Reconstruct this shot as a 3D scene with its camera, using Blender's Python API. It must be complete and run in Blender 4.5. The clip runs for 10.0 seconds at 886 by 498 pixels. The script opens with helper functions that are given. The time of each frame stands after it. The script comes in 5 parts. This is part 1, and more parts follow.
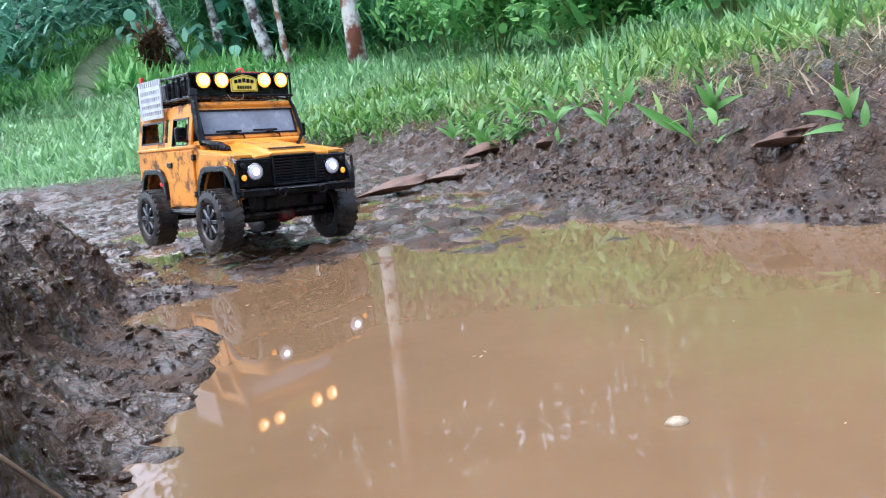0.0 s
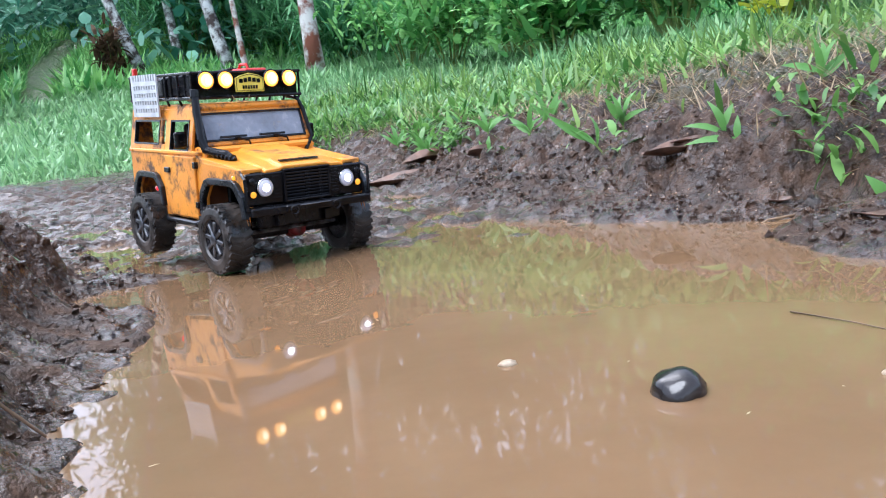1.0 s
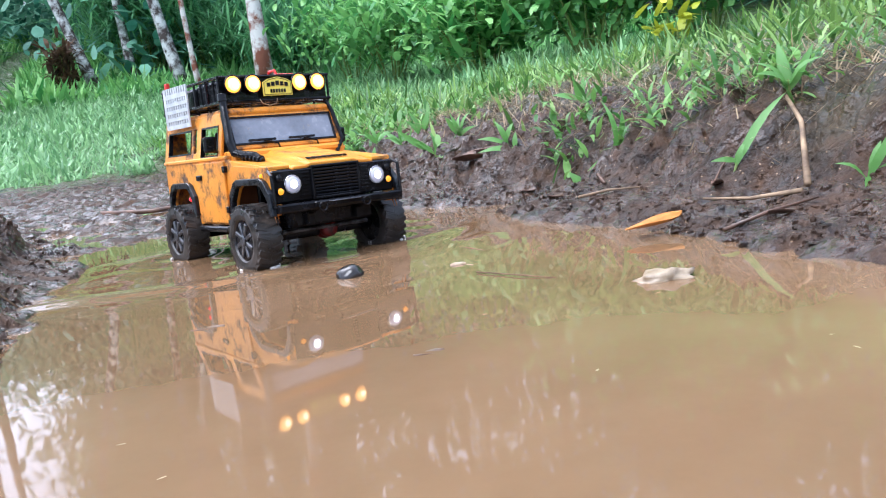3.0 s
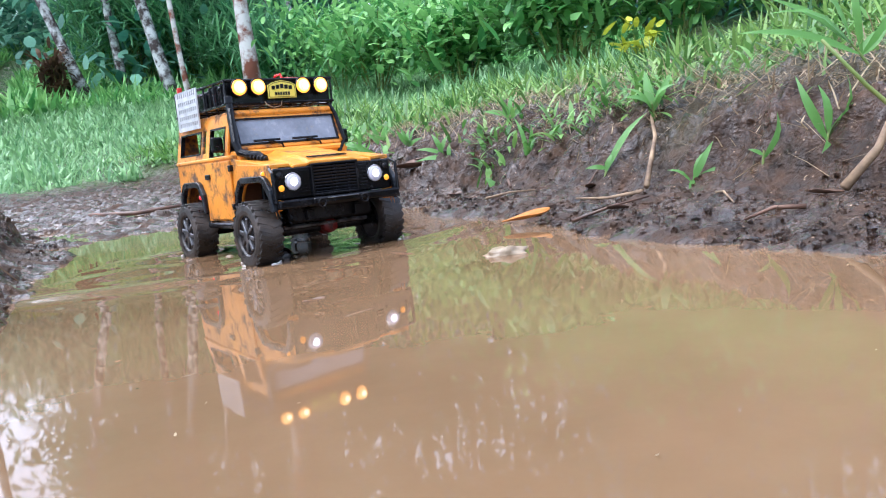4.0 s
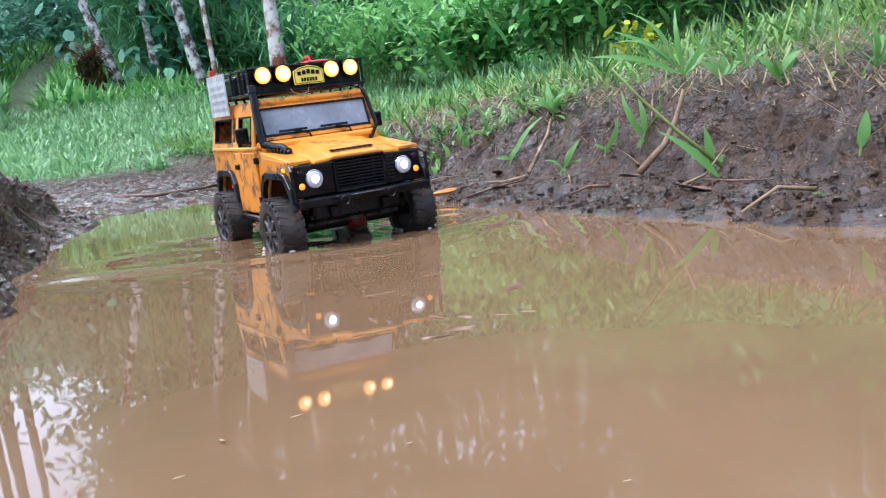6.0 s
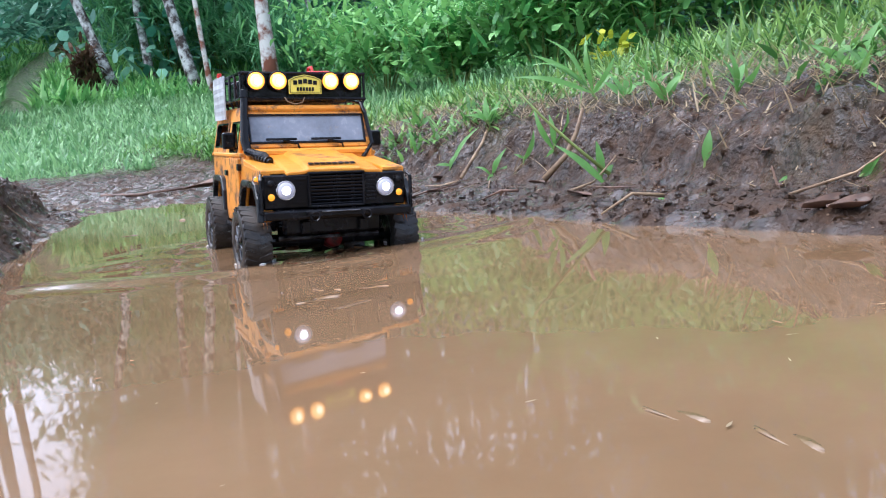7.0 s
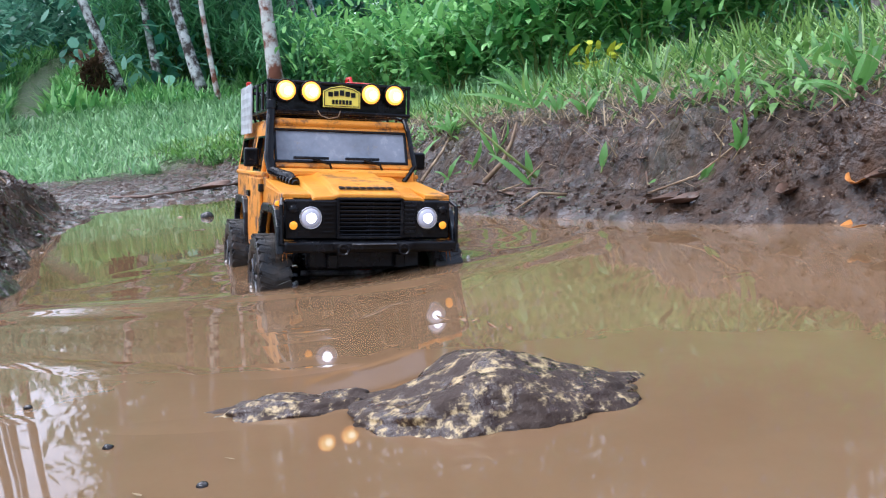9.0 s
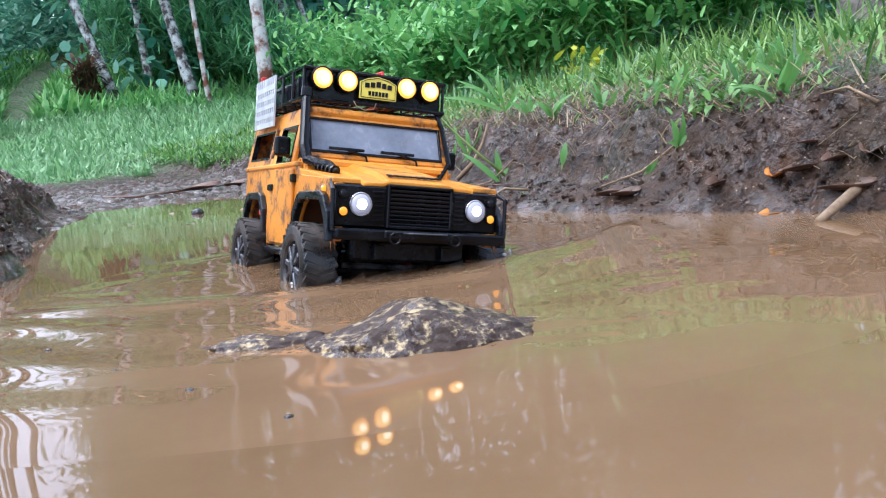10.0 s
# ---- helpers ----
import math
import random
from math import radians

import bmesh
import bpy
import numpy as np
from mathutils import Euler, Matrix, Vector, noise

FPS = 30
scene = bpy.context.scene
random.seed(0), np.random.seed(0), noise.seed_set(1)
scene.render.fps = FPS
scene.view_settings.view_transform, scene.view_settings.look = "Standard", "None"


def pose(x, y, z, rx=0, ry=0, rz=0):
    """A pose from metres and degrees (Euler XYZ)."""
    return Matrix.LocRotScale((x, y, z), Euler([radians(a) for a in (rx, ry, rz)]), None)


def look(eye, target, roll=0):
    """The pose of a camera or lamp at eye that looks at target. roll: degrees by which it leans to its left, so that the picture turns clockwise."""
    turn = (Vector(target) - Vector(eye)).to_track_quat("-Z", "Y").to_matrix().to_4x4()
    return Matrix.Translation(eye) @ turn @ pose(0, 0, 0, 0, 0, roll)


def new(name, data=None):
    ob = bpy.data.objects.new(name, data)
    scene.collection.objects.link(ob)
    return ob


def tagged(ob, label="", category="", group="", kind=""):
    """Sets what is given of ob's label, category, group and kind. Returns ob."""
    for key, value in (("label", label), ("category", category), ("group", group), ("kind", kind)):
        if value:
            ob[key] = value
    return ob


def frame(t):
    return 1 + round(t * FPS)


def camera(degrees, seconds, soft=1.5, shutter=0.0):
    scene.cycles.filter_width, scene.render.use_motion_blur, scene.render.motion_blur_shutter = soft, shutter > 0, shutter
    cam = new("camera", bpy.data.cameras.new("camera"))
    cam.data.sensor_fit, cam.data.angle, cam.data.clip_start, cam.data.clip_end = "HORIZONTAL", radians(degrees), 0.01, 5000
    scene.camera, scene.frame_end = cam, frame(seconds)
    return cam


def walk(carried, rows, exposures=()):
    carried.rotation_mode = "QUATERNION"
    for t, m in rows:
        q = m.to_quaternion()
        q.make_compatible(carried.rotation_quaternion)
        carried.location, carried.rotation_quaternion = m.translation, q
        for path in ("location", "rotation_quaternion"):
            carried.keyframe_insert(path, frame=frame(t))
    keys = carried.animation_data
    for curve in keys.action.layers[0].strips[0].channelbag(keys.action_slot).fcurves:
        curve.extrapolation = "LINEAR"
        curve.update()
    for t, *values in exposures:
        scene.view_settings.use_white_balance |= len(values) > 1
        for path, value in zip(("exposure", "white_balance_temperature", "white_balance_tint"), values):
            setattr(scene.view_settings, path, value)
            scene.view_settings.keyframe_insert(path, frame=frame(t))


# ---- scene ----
cam = camera(54.7, 10.0, soft=1.1)
METRES, EYE, TILT, LEAN, TURN = 1.866, 0.1651, -9.2, 7.75, 0.0
ROWS = [
    (0.0, 0.0, 0.0, 0.0, 0.0, 0.0, -0.0),
    (0.5, 0.0147, -0.0273, -0.006, -1.25, 0.25, -0.28),
    (1.0, 0.0257, -0.0619, -0.0098, -2.73, 0.58, -0.44),
    (1.5, 0.0407, -0.1089, -0.0199, -4.06, 0.82, -0.44),
    (2.0, 0.0591, -0.1628, -0.0293, -4.81, 0.94, -0.26),
    (2.5, 0.0858, -0.2298, -0.0355, -5.05, 1.03, -0.01),
    (4.0, 0.1538, -0.4265, -0.0619, -5.91, 2.04, -0.16),
    (4.5, 0.1736, -0.4886, -0.0768, -5.7, 2.06, -0.53),
    (5.0, 0.1896, -0.5355, -0.0835, -5.0, 1.86, -0.74),
    (6.5, 0.2513, -0.6737, -0.0943, -3.81, 1.66, -1.27),
    (7.0, 0.2765, -0.7285, -0.0981, -4.31, 1.78, -1.59),
    (7.5, 0.2964, -0.769, -0.1022, -4.81, 1.92, -1.7),
    (8.0, 0.3094, -0.7995, -0.1048, -4.8, 2.0, -1.64),
    (8.5, 0.3151, -0.8335, -0.1073, -4.32, 2.06, -1.68),
    (9.0, 0.3204, -0.8667, -0.1145, -3.85, 2.12, -1.8),
    (9.5, 0.3287, -0.8997, -0.1243, -3.84, 2.22, -1.82),
    (10.0, 0.3348, -0.928, -0.1281, -4.38, 2.41, -1.79),
]
walk(cam, [(t, pose(0, 0, EYE, TILT, LEAN, TURN) @ pose(METRES * x, METRES * y, METRES * z, 90 + pitch, roll, yaw)) for t, x, y, z, yaw, pitch, roll in ROWS],
     exposures=[(0, 1.55, 5550, 13), (2.5, 1.65, 5550, 13), (4.5, 1.52, 5550, 14), (5, 1.38, 5550, 14), (6.5, 1.42, 5550, 14), (7.5, 1.4, 5550, 14), (8.2, 1.18, 5550, 14), (9, 1.2, 5550, 14), (9.5, 1.28, 5550, 14), (10, 1.36, 5450, 13)])
# ---- world and sun: overcast daylight over a forest track ----
world = bpy.data.worlds.new("overcast_sky")
scene.world = world
world.use_nodes = True
wn = world.node_tree.nodes
sky = wn.new("ShaderNodeTexSky")
sky.sky_type = "NISHITA"
sky.sun_disc = False
sky.sun_elevation, sky.sun_rotation = radians(58), radians(-35)
sky.dust_density, sky.ozone_density, sky.air_density = 3.0, 1.0, 1.0
veil = wn.new("ShaderNodeHueSaturation")
veil.inputs["Saturation"].default_value = 0.5
world.node_tree.links.new(sky.outputs[0], veil.inputs["Color"])
world.node_tree.links.new(veil.outputs[0], wn["Background"].inputs["Color"])
wn["Background"].inputs["Strength"].default_value = 0.15
sun_data = bpy.data.lights.new("sun", "SUN")
sun_data.energy, sun_data.angle, sun_data.color = 1.5, radians(35), (1.0, 0.96, 0.9)
sun = new("sun", sun_data)
sun.matrix_world = look((-4, -3, 10), (0, 2, 0))


# ---- materials ----
def material(name, dark, light, rough=0.6, metal=0.0, scale=20.0, spread=(0.35, 0.65), bump=0.0, bump_scale=None,
             rough2=None, mud=None, mud_at=(0.5, 0.62), mud_scale=18.0, island=0.0, spec=0.5, trans=0.0):
    """Two-tone noise colour, gloss that varies with it, fine relief; mud: splashes over it; island: variation piece by piece."""
    m = bpy.data.materials.new(name)
    m.use_nodes = True
    n, ln = m.node_tree.nodes, m.node_tree.links
    b = n["Principled BSDF"]
    co = n.new("ShaderNodeTexCoord")
    t1 = n.new("ShaderNodeTexNoise")
    t1.inputs["Scale"].default_value, t1.inputs["Detail"].default_value, t1.inputs["Roughness"].default_value = scale, 8, 0.65
    ln.new(co.outputs["Object"], t1.inputs["Vector"])
    ramp = n.new("ShaderNodeValToRGB")
    ramp.color_ramp.elements[0].position, ramp.color_ramp.elements[1].position = spread
    ramp.color_ramp.elements[0].color, ramp.color_ramp.elements[1].color = (*dark, 1), (*light, 1)
    if island:
        geo = n.new("ShaderNodeNewGeometry")
        mixv = n.new("ShaderNodeMix")
        mixv.inputs[0].default_value = island
        ln.new(t1.outputs["Fac"], mixv.inputs[2])
        ln.new(geo.outputs["Random Per Island"], mixv.inputs[3])
        ln.new(mixv.outputs[0], ramp.inputs[0])
    else:
        ln.new(t1.outputs["Fac"], ramp.inputs[0])
    col = ramp.outputs[0]
    b.inputs["Metallic"].default_value = metal
    b.inputs["Specular IOR Level"].default_value = spec
    rr = n.new("ShaderNodeMapRange")
    rr.inputs["From Min"].default_value, rr.inputs["From Max"].default_value = 0.3, 0.7
    rr.inputs["To Min"].default_value, rr.inputs["To Max"].default_value = rough, rough if rough2 is None else rough2
    ln.new(t1.outputs["Fac"], rr.inputs["Value"])
    rough_out = rr.outputs[0]
    if mud:
        t2 = n.new("ShaderNodeTexNoise")
        t2.inputs["Scale"].default_value, t2.inputs["Detail"].default_value, t2.inputs["Roughness"].default_value = mud_scale, 12, 0.72
        ln.new(co.outputs["Object"], t2.inputs["Vector"])
        mk = n.new("ShaderNodeMapRange")
        mk.inputs["From Min"].default_value, mk.inputs["From Max"].default_value = mud_at
        ln.new(t2.outputs["Fac"], mk.inputs["Value"])
        mx = n.new("ShaderNodeMix")
        mx.data_type = "RGBA"
        ln.new(mk.outputs[0], mx.inputs[0])
        ln.new(col, mx.inputs[6])
        mx.inputs[7].default_value = (*mud, 1)
        col = mx.outputs[2]
        rm = n.new("ShaderNodeMix")
        ln.new(mk.outputs[0], rm.inputs[0])
        ln.new(rough_out, rm.inputs[2])
        rm.inputs[3].default_value = 0.75
        rough_out = rm.outputs[0]
    ln.new(col, b.inputs["Base Color"])
    ln.new(rough_out, b.inputs["Roughness"])
    if trans:
        b.inputs["Transmission Weight"].default_value = trans
    if bump:
        t3 = n.new("ShaderNodeTexNoise")
        t3.inputs["Scale"].default_value, t3.inputs["Detail"].default_value = bump_scale or scale * 3, 8
        ln.new(co.outputs["Object"], t3.inputs["Vector"])
        bp = n.new("ShaderNodeBump")
        bp.inputs["Strength"].default_value, bp.inputs["Distance"].default_value = 0.8, bump
        ln.new(t3.outputs["Fac"], bp.inputs["Height"])
        ln.new(bp.outputs[0], b.inputs["Normal"])
    return m


def glow(name, color, strength):
    m = bpy.data.materials.new(name)
    m.use_nodes = True
    b = m.node_tree.nodes["Principled BSDF"]
    b.inputs["Base Color"].default_value = (*color, 1)
    b.inputs["Emission Color"].default_value = (*color, 1)
    b.inputs["Emission Strength"].default_value = strength
    b.inputs["Roughness"].default_value = 0.15
    return m


def leaf_material(name, dark, light, rough=0.45, patch=9.0, island=0.75):
    """Thin leaf: colour by leaf, some light through it."""
    m = material(name, dark, light, rough, scale=patch, spread=(0.15, 0.85), island=island, bump=0.0004, bump_scale=150)
    n, ln = m.node_tree.nodes, m.node_tree.links
    b = n["Principled BSDF"]
    tr = n.new("ShaderNodeBsdfTranslucent")
    mx = n.new("ShaderNodeMixShader")
    mx.inputs[0].default_value = 0.35
    ln.new(b.inputs["Base Color"].links[0].from_socket, tr.inputs["Color"])
    ln.new(b.outputs[0], mx.inputs[1])
    ln.new(tr.outputs[0], mx.inputs[2])
    ln.new(mx.outputs[0], n["Material Output"].inputs["Surface"])
    return m


MUD = (0.13, 0.085, 0.05)
M_PAINT = material("orange_paint", (0.62, 0.22, 0.014), (0.80, 0.33, 0.03), 0.25, scale=14, rough2=0.5, bump=0.0004, bump_scale=260,
                   mud=(0.13, 0.065, 0.03), mud_at=(0.54, 0.68), mud_scale=24)
M_PAINT_DIRTY = material("muddy_orange_paint", (0.58, 0.20, 0.012), (0.76, 0.30, 0.025), 0.3, scale=14, rough2=0.55, bump=0.0006, bump_scale=240,
                         mud=(0.09, 0.048, 0.028), mud_at=(0.50, 0.60), mud_scale=24)
M_BLACK = material("black_plastic", (0.002, 0.002, 0.0026), (0.008, 0.008, 0.010), 0.08, scale=40, rough2=0.36, spec=0.28, mud=(0.06, 0.044, 0.032), mud_at=(0.62, 0.8), mud_scale=45, bump=0.0003)
M_GREY = material("worn_grey_plastic", (0.004, 0.005, 0.007), (0.045, 0.055, 0.07), 0.12, scale=60, spread=(0.52, 0.75), rough2=0.5, spec=0.4, mud=(0.05, 0.038, 0.03), mud_at=(0.55, 0.75), mud_scale=40)
M_RUBBER = material("wet_rubber", (0.008, 0.008, 0.008), (0.03, 0.026, 0.022), 0.18, scale=45, rough2=0.5, mud=(0.075, 0.060, 0.050), mud_at=(0.46, 0.70), mud_scale=30, bump=0.0008, bump_scale=120)
M_RIM = material("chrome_rim", (0.05, 0.05, 0.055), (0.30, 0.31, 0.33), 0.25, metal=0.9, scale=50, rough2=0.5, mud=(0.05, 0.038, 0.03), mud_at=(0.52, 0.66), mud_scale=40)
M_ALU = material("dull_aluminium", (0.42, 0.43, 0.44), (0.62, 0.63, 0.64), 0.4, metal=0.2, scale=40, rough2=0.6, mud=(0.3, 0.27, 0.23), mud_at=(0.55, 0.8))
M_RED = material("red_plastic", (0.5, 0.015, 0.01), (0.65, 0.03, 0.02), 0.35, scale=30)
M_DARKRED = material("dark_red_metal", (0.10, 0.006, 0.005), (0.22, 0.012, 0.01), 0.35, scale=30, mud=(0.03, 0.02, 0.015), mud_at=(0.5, 0.65), mud_scale=60)
M_YELLOW = material("yellow_plate", (0.86, 0.72, 0.08), (0.92, 0.80, 0.16), 0.4, scale=30)
M_SEAT = material("dark_interior", (0.02, 0.012, 0.01), (0.05, 0.03, 0.025), 0.7, scale=30)
M_INNER = material("brown_inner_panel", (0.16, 0.05, 0.02), (0.24, 0.09, 0.03), 0.6, scale=30)
M_WARM = glow("warm_lamp", (1.0, 0.36, 0.035), 0.75)
M_WARM_CORE = glow("warm_lamp_core", (1.0, 0.60, 0.17), 1.0)
M_WARM_HOT = glow("warm_lamp_filament", (1.0, 0.85, 0.55), 1.6)
M_WHITE = glow("white_headlamp", (0.45, 0.44, 0.50), 0.12)
M_WHITE_CORE = glow("white_headlamp_core", (0.95, 0.93, 1.0), 1.8)
M_AMBER = glow("amber_indicator", (1.0, 0.36, 0.02), 0.3)
M_REDGLOW = glow("red_marker", (1.0, 0.02, 0.02), 0.6)
M_LENS = material("clear_lens_rim", (0.5, 0.5, 0.52), (0.75, 0.75, 0.78), 0.1, metal=0.7, scale=80)

# Pale blue-grey base paints in the reflected sky; the specks are mud.
M_SCREEN = material("sky_sheen_glass", (0.07, 0.082, 0.105), (0.27, 0.30, 0.36), 0.04, scale=13, spread=(0.35, 0.7), rough2=0.3,
                    mud=(0.17, 0.14, 0.12), mud_at=(0.60, 0.72), mud_scale=75)
M_BARK = material("lichen_bark", (0.05, 0.036, 0.032), (0.55, 0.56, 0.55), 0.85, scale=5.0, spread=(0.46, 0.60), bump=0.02, bump_scale=14)
M_BARK_RED = material("reddish_bark", (0.17, 0.055, 0.03), (0.55, 0.53, 0.50), 0.85, scale=3.0, spread=(0.44, 0.55), bump=0.02, bump_scale=14)
M_STUMP = material("weathered_wood", (0.035, 0.028, 0.024), (0.20, 0.17, 0.14), 0.85, scale=14, bump=0.012, bump_scale=30)
M_STEM = material("green_stem", (0.10, 0.17, 0.03), (0.25, 0.30, 0.08), 0.5, scale=20)
M_TWIG = material("dry_twig", (0.10, 0.06, 0.035), (0.38, 0.26, 0.15), 0.7, scale=25, bump=0.0006)
M_DEAD = material("dead_leaf", (0.05, 0.028, 0.018), (0.17, 0.09, 0.055), 0.35, scale=30, rough2=0.6, bump=0.0008, bump_scale=90)
M_ORANGE_LEAF = material("orange_leaf", (0.42, 0.14, 0.02), (0.62, 0.26, 0.05), 0.4, scale=40, bump=0.0005)
M_STRAW = leaf_material("straw", (0.20, 0.14, 0.08), (0.46, 0.36, 0.22), 0.7)
M_GRASS = leaf_material("bank_grass", (0.035, 0.115, 0.02), (0.29, 0.45, 0.12))
# Field, shrub and cane greens: made lighter and bluer to carry background haze.
M_FIELD = leaf_material("field_grass", (0.07, 0.21, 0.075), (0.37, 0.59, 0.27), 0.45, 1.6, 0.55)
M_PLANT = leaf_material("fresh_leaf", (0.07, 0.22, 0.035), (0.20, 0.42, 0.11), 0.35)
M_HERB = leaf_material("herb_leaf", (0.035, 0.13, 0.022), (0.22, 0.42, 0.10), 0.4)
M_SHRUB = leaf_material("shrub_leaf", (0.065, 0.25, 0.065), (0.32, 0.60, 0.19))
M_CANE = leaf_material("cane_leaf", (0.06, 0.22, 0.09), (0.26, 0.54, 0.25))
M_YELLOWLEAF = leaf_material("yellow_green_leaf", (0.40, 0.45, 0.03), (0.60, 0.60, 0.06))
# Forest green lightened and blued: the haze sits in the leaf colour.
M_WOODS_HAZED = leaf_material("hazed_forest_leaf", (0.045, 0.18, 0.125), (0.23, 0.49, 0.33), 0.55)
M_BROWNLEAF = leaf_material("withered_leaf", (0.05, 0.03, 0.02), (0.16, 0.09, 0.05), 0.8)
M_STONE_PALE = material("pale_stone", (0.24, 0.17, 0.10), (0.46, 0.37, 0.26), 0.35, scale=60, bump=0.001)
M_STONE_DARK = material("wet_black_stone", (0.008, 0.007, 0.007), (0.03, 0.026, 0.024), 0.08, scale=30, rough2=0.25, bump=0.0008)
M_ROCK = material("mottled_rock", (0.036, 0.017, 0.010), (0.46, 0.34, 0.17), 0.12, scale=150, spread=(0.50, 0.60), rough2=0.5, bump=0.005, bump_scale=120, mud=(0.035, 0.018, 0.010), mud_at=(0.47, 0.54), mud_scale=55)
M_DROWNED = material("silted_leaf", (0.16, 0.098, 0.05), (0.235, 0.155, 0.085), 0.02, scale=60, rough2=0.2)


def ground_material():
    """Wet dark mud, lumpy, with pale grit; under the grass a brown-green turf soil."""
    m = material("wet_mud", (0.009, 0.0046, 0.0023), (0.076, 0.038, 0.018), 0.25, scale=30, spread=(0.32, 0.70), rough2=0.85, spec=0.36)
    n, ln = m.node_tree.nodes, m.node_tree.links
    b = n["Principled BSDF"]
    co = n.new("ShaderNodeTexCoord")
    col = b.inputs["Base Color"].links[0].from_socket
    at = n.new("ShaderNodeAttribute")
    at.attribute_name = "turf"
    turf = n.new("ShaderNodeMix")
    turf.data_type = "RGBA"
    turf.inputs[7].default_value = (0.07, 0.10, 0.035, 1)
    ln.new(at.outputs["Fac"], turf.inputs[0])
    ln.new(col, turf.inputs[6])
    grit = n.new("ShaderNodeTexVoronoi")
    grit.inputs["Scale"].default_value = 110
    ln.new(co.outputs["Object"], grit.inputs["Vector"])
    gate = n.new("ShaderNodeMapRange")
    gate.inputs["From Min"].default_value, gate.inputs["From Max"].default_value = 0.17, 0.10
    ln.new(grit.outputs["Distance"], gate.inputs["Value"])
    few = n.new("ShaderNodeMath")
    few.operation = "GREATER_THAN"
    few.inputs[1].default_value = 0.74
    sep = n.new("ShaderNodeSeparateColor")
    ln.new(grit.outputs["Color"], sep.inputs[0])
    ln.new(sep.outputs[0], few.inputs[0])
    both = n.new("ShaderNodeMath")
    both.operation = "MULTIPLY"
    ln.new(gate.outputs[0], both.inputs[0])
    ln.new(few.outputs[0], both.inputs[1])
    gm = n.new("ShaderNodeMix")
    gm.data_type = "RGBA"
    gm.inputs[7].default_value = (0.36, 0.25, 0.16, 1)
    ln.new(both.outputs[0], gm.inputs[0])
    ln.new(turf.outputs[2], gm.inputs[6])
    ln.new(gm.outputs[2], b.inputs["Base Color"])
    big, fine = n.new("ShaderNodeTexNoise"), n.new("ShaderNodeTexNoise")
    for tx, sc in ((big, 45), (fine, 170)):
        tx.inputs["Scale"].default_value, tx.inputs["Detail"].default_value = sc, 8
        ln.new(co.outputs["Object"], tx.inputs["Vector"])
    add = n.new("ShaderNodeMath")
    add.operation = "MULTIPLY_ADD"
    add.inputs[1].default_value = 0.4
    ln.new(fine.outputs["Fac"], add.inputs[0])
    ln.new(big.outputs["Fac"], add.inputs[2])
    film = n.new("ShaderNodeTexNoise")
    film.inputs["Scale"].default_value, film.inputs["Detail"].default_value = 16, 6
    ln.new(co.outputs["Object"], film.inputs["Vector"])
    wet = n.new("ShaderNodeMapRange")
    wet.inputs["From Min"].default_value, wet.inputs["From Max"].default_value = 0.45, 0.52
    ln.new(film.outputs["Fac"], wet.inputs["Value"])
    rmix = n.new("ShaderNodeMix")
    ln.new(wet.outputs[0], rmix.inputs[0])
    ln.new(b.inputs["Roughness"].links[0].from_socket, rmix.inputs[2])
    rmix.inputs[3].default_value = 0.06
    ln.new(rmix.outputs[0], b.inputs["Roughness"])
    xyz, soak, damp = n.new("ShaderNodeSeparateXYZ"), n.new("ShaderNodeMapRange"), n.new("ShaderNodeMath")
    ln.new(co.outputs["Object"], xyz.inputs[0])
    ln.new(xyz.outputs[2], soak.inputs["Value"])
    soak.inputs["From Min"].default_value, soak.inputs["From Max"].default_value = 0.008, 0.04
    soak.inputs["To Min"].default_value, soak.inputs["To Max"].default_value = 0.75, 0.04
    damp.operation = "MULTIPLY"
    ln.new(wet.outputs[0], damp.inputs[0])
    ln.new(soak.outputs[0], damp.inputs[1])
    ln.new(damp.outputs[0], b.inputs["Coat Weight"])
    b.inputs["Coat Roughness"].default_value, b.inputs["Coat IOR"].default_value = 0.08, 1.33
    skin = n.new("ShaderNodeBump")
    skin.inputs["Strength"].default_value, skin.inputs["Distance"].default_value = 1.0, 0.010
    ln.new(add.outputs[0], skin.inputs["Height"])
    ln.new(skin.outputs[0], b.inputs["Coat Normal"])
    bp = n.new("ShaderNodeBump")
    bp.inputs["Strength"].default_value, bp.inputs["Distance"].default_value = 1.0, 0.016
    ln.new(add.outputs[0], bp.inputs["Height"])
    ln.new(bp.outputs[0], b.inputs["Normal"])
    return m


def water_material():
    """Opaque silty water: brown body, mirror-smooth skin with faint swell."""
    m = material("muddy_water", (0.135, 0.080, 0.039), (0.205, 0.124, 0.066), 0.016, scale=2.6, spread=(0.3, 0.7), rough2=0.038)
    n, ln = m.node_tree.nodes, m.node_tree.links
    b = n["Principled BSDF"]
    b.inputs["IOR"].default_value = 1.36
    co = n.new("ShaderNodeTexCoord")
    nz = n.new("ShaderNodeTexNoise")
    nz.inputs["Scale"].default_value, nz.inputs["Detail"].default_value = 7.0, 3
    ln.new(co.outputs["Object"], nz.inputs["Vector"])
    bp = n.new("ShaderNodeBump")
    bp.inputs["Strength"].default_value, bp.inputs["Distance"].default_value = 0.06, 0.004
    ln.new(nz.outputs["Fac"], bp.inputs["Height"])
    ln.new(bp.outputs[0], b.inputs["Normal"])
    return m


M_FOAM = material("churned_water", (0.42, 0.38, 0.34), (0.75, 0.74, 0.72), 0.1, scale=300, rough2=0.3, bump=0.001, bump_scale=400)
M_GROUND = ground_material()
M_WATER = water_material()


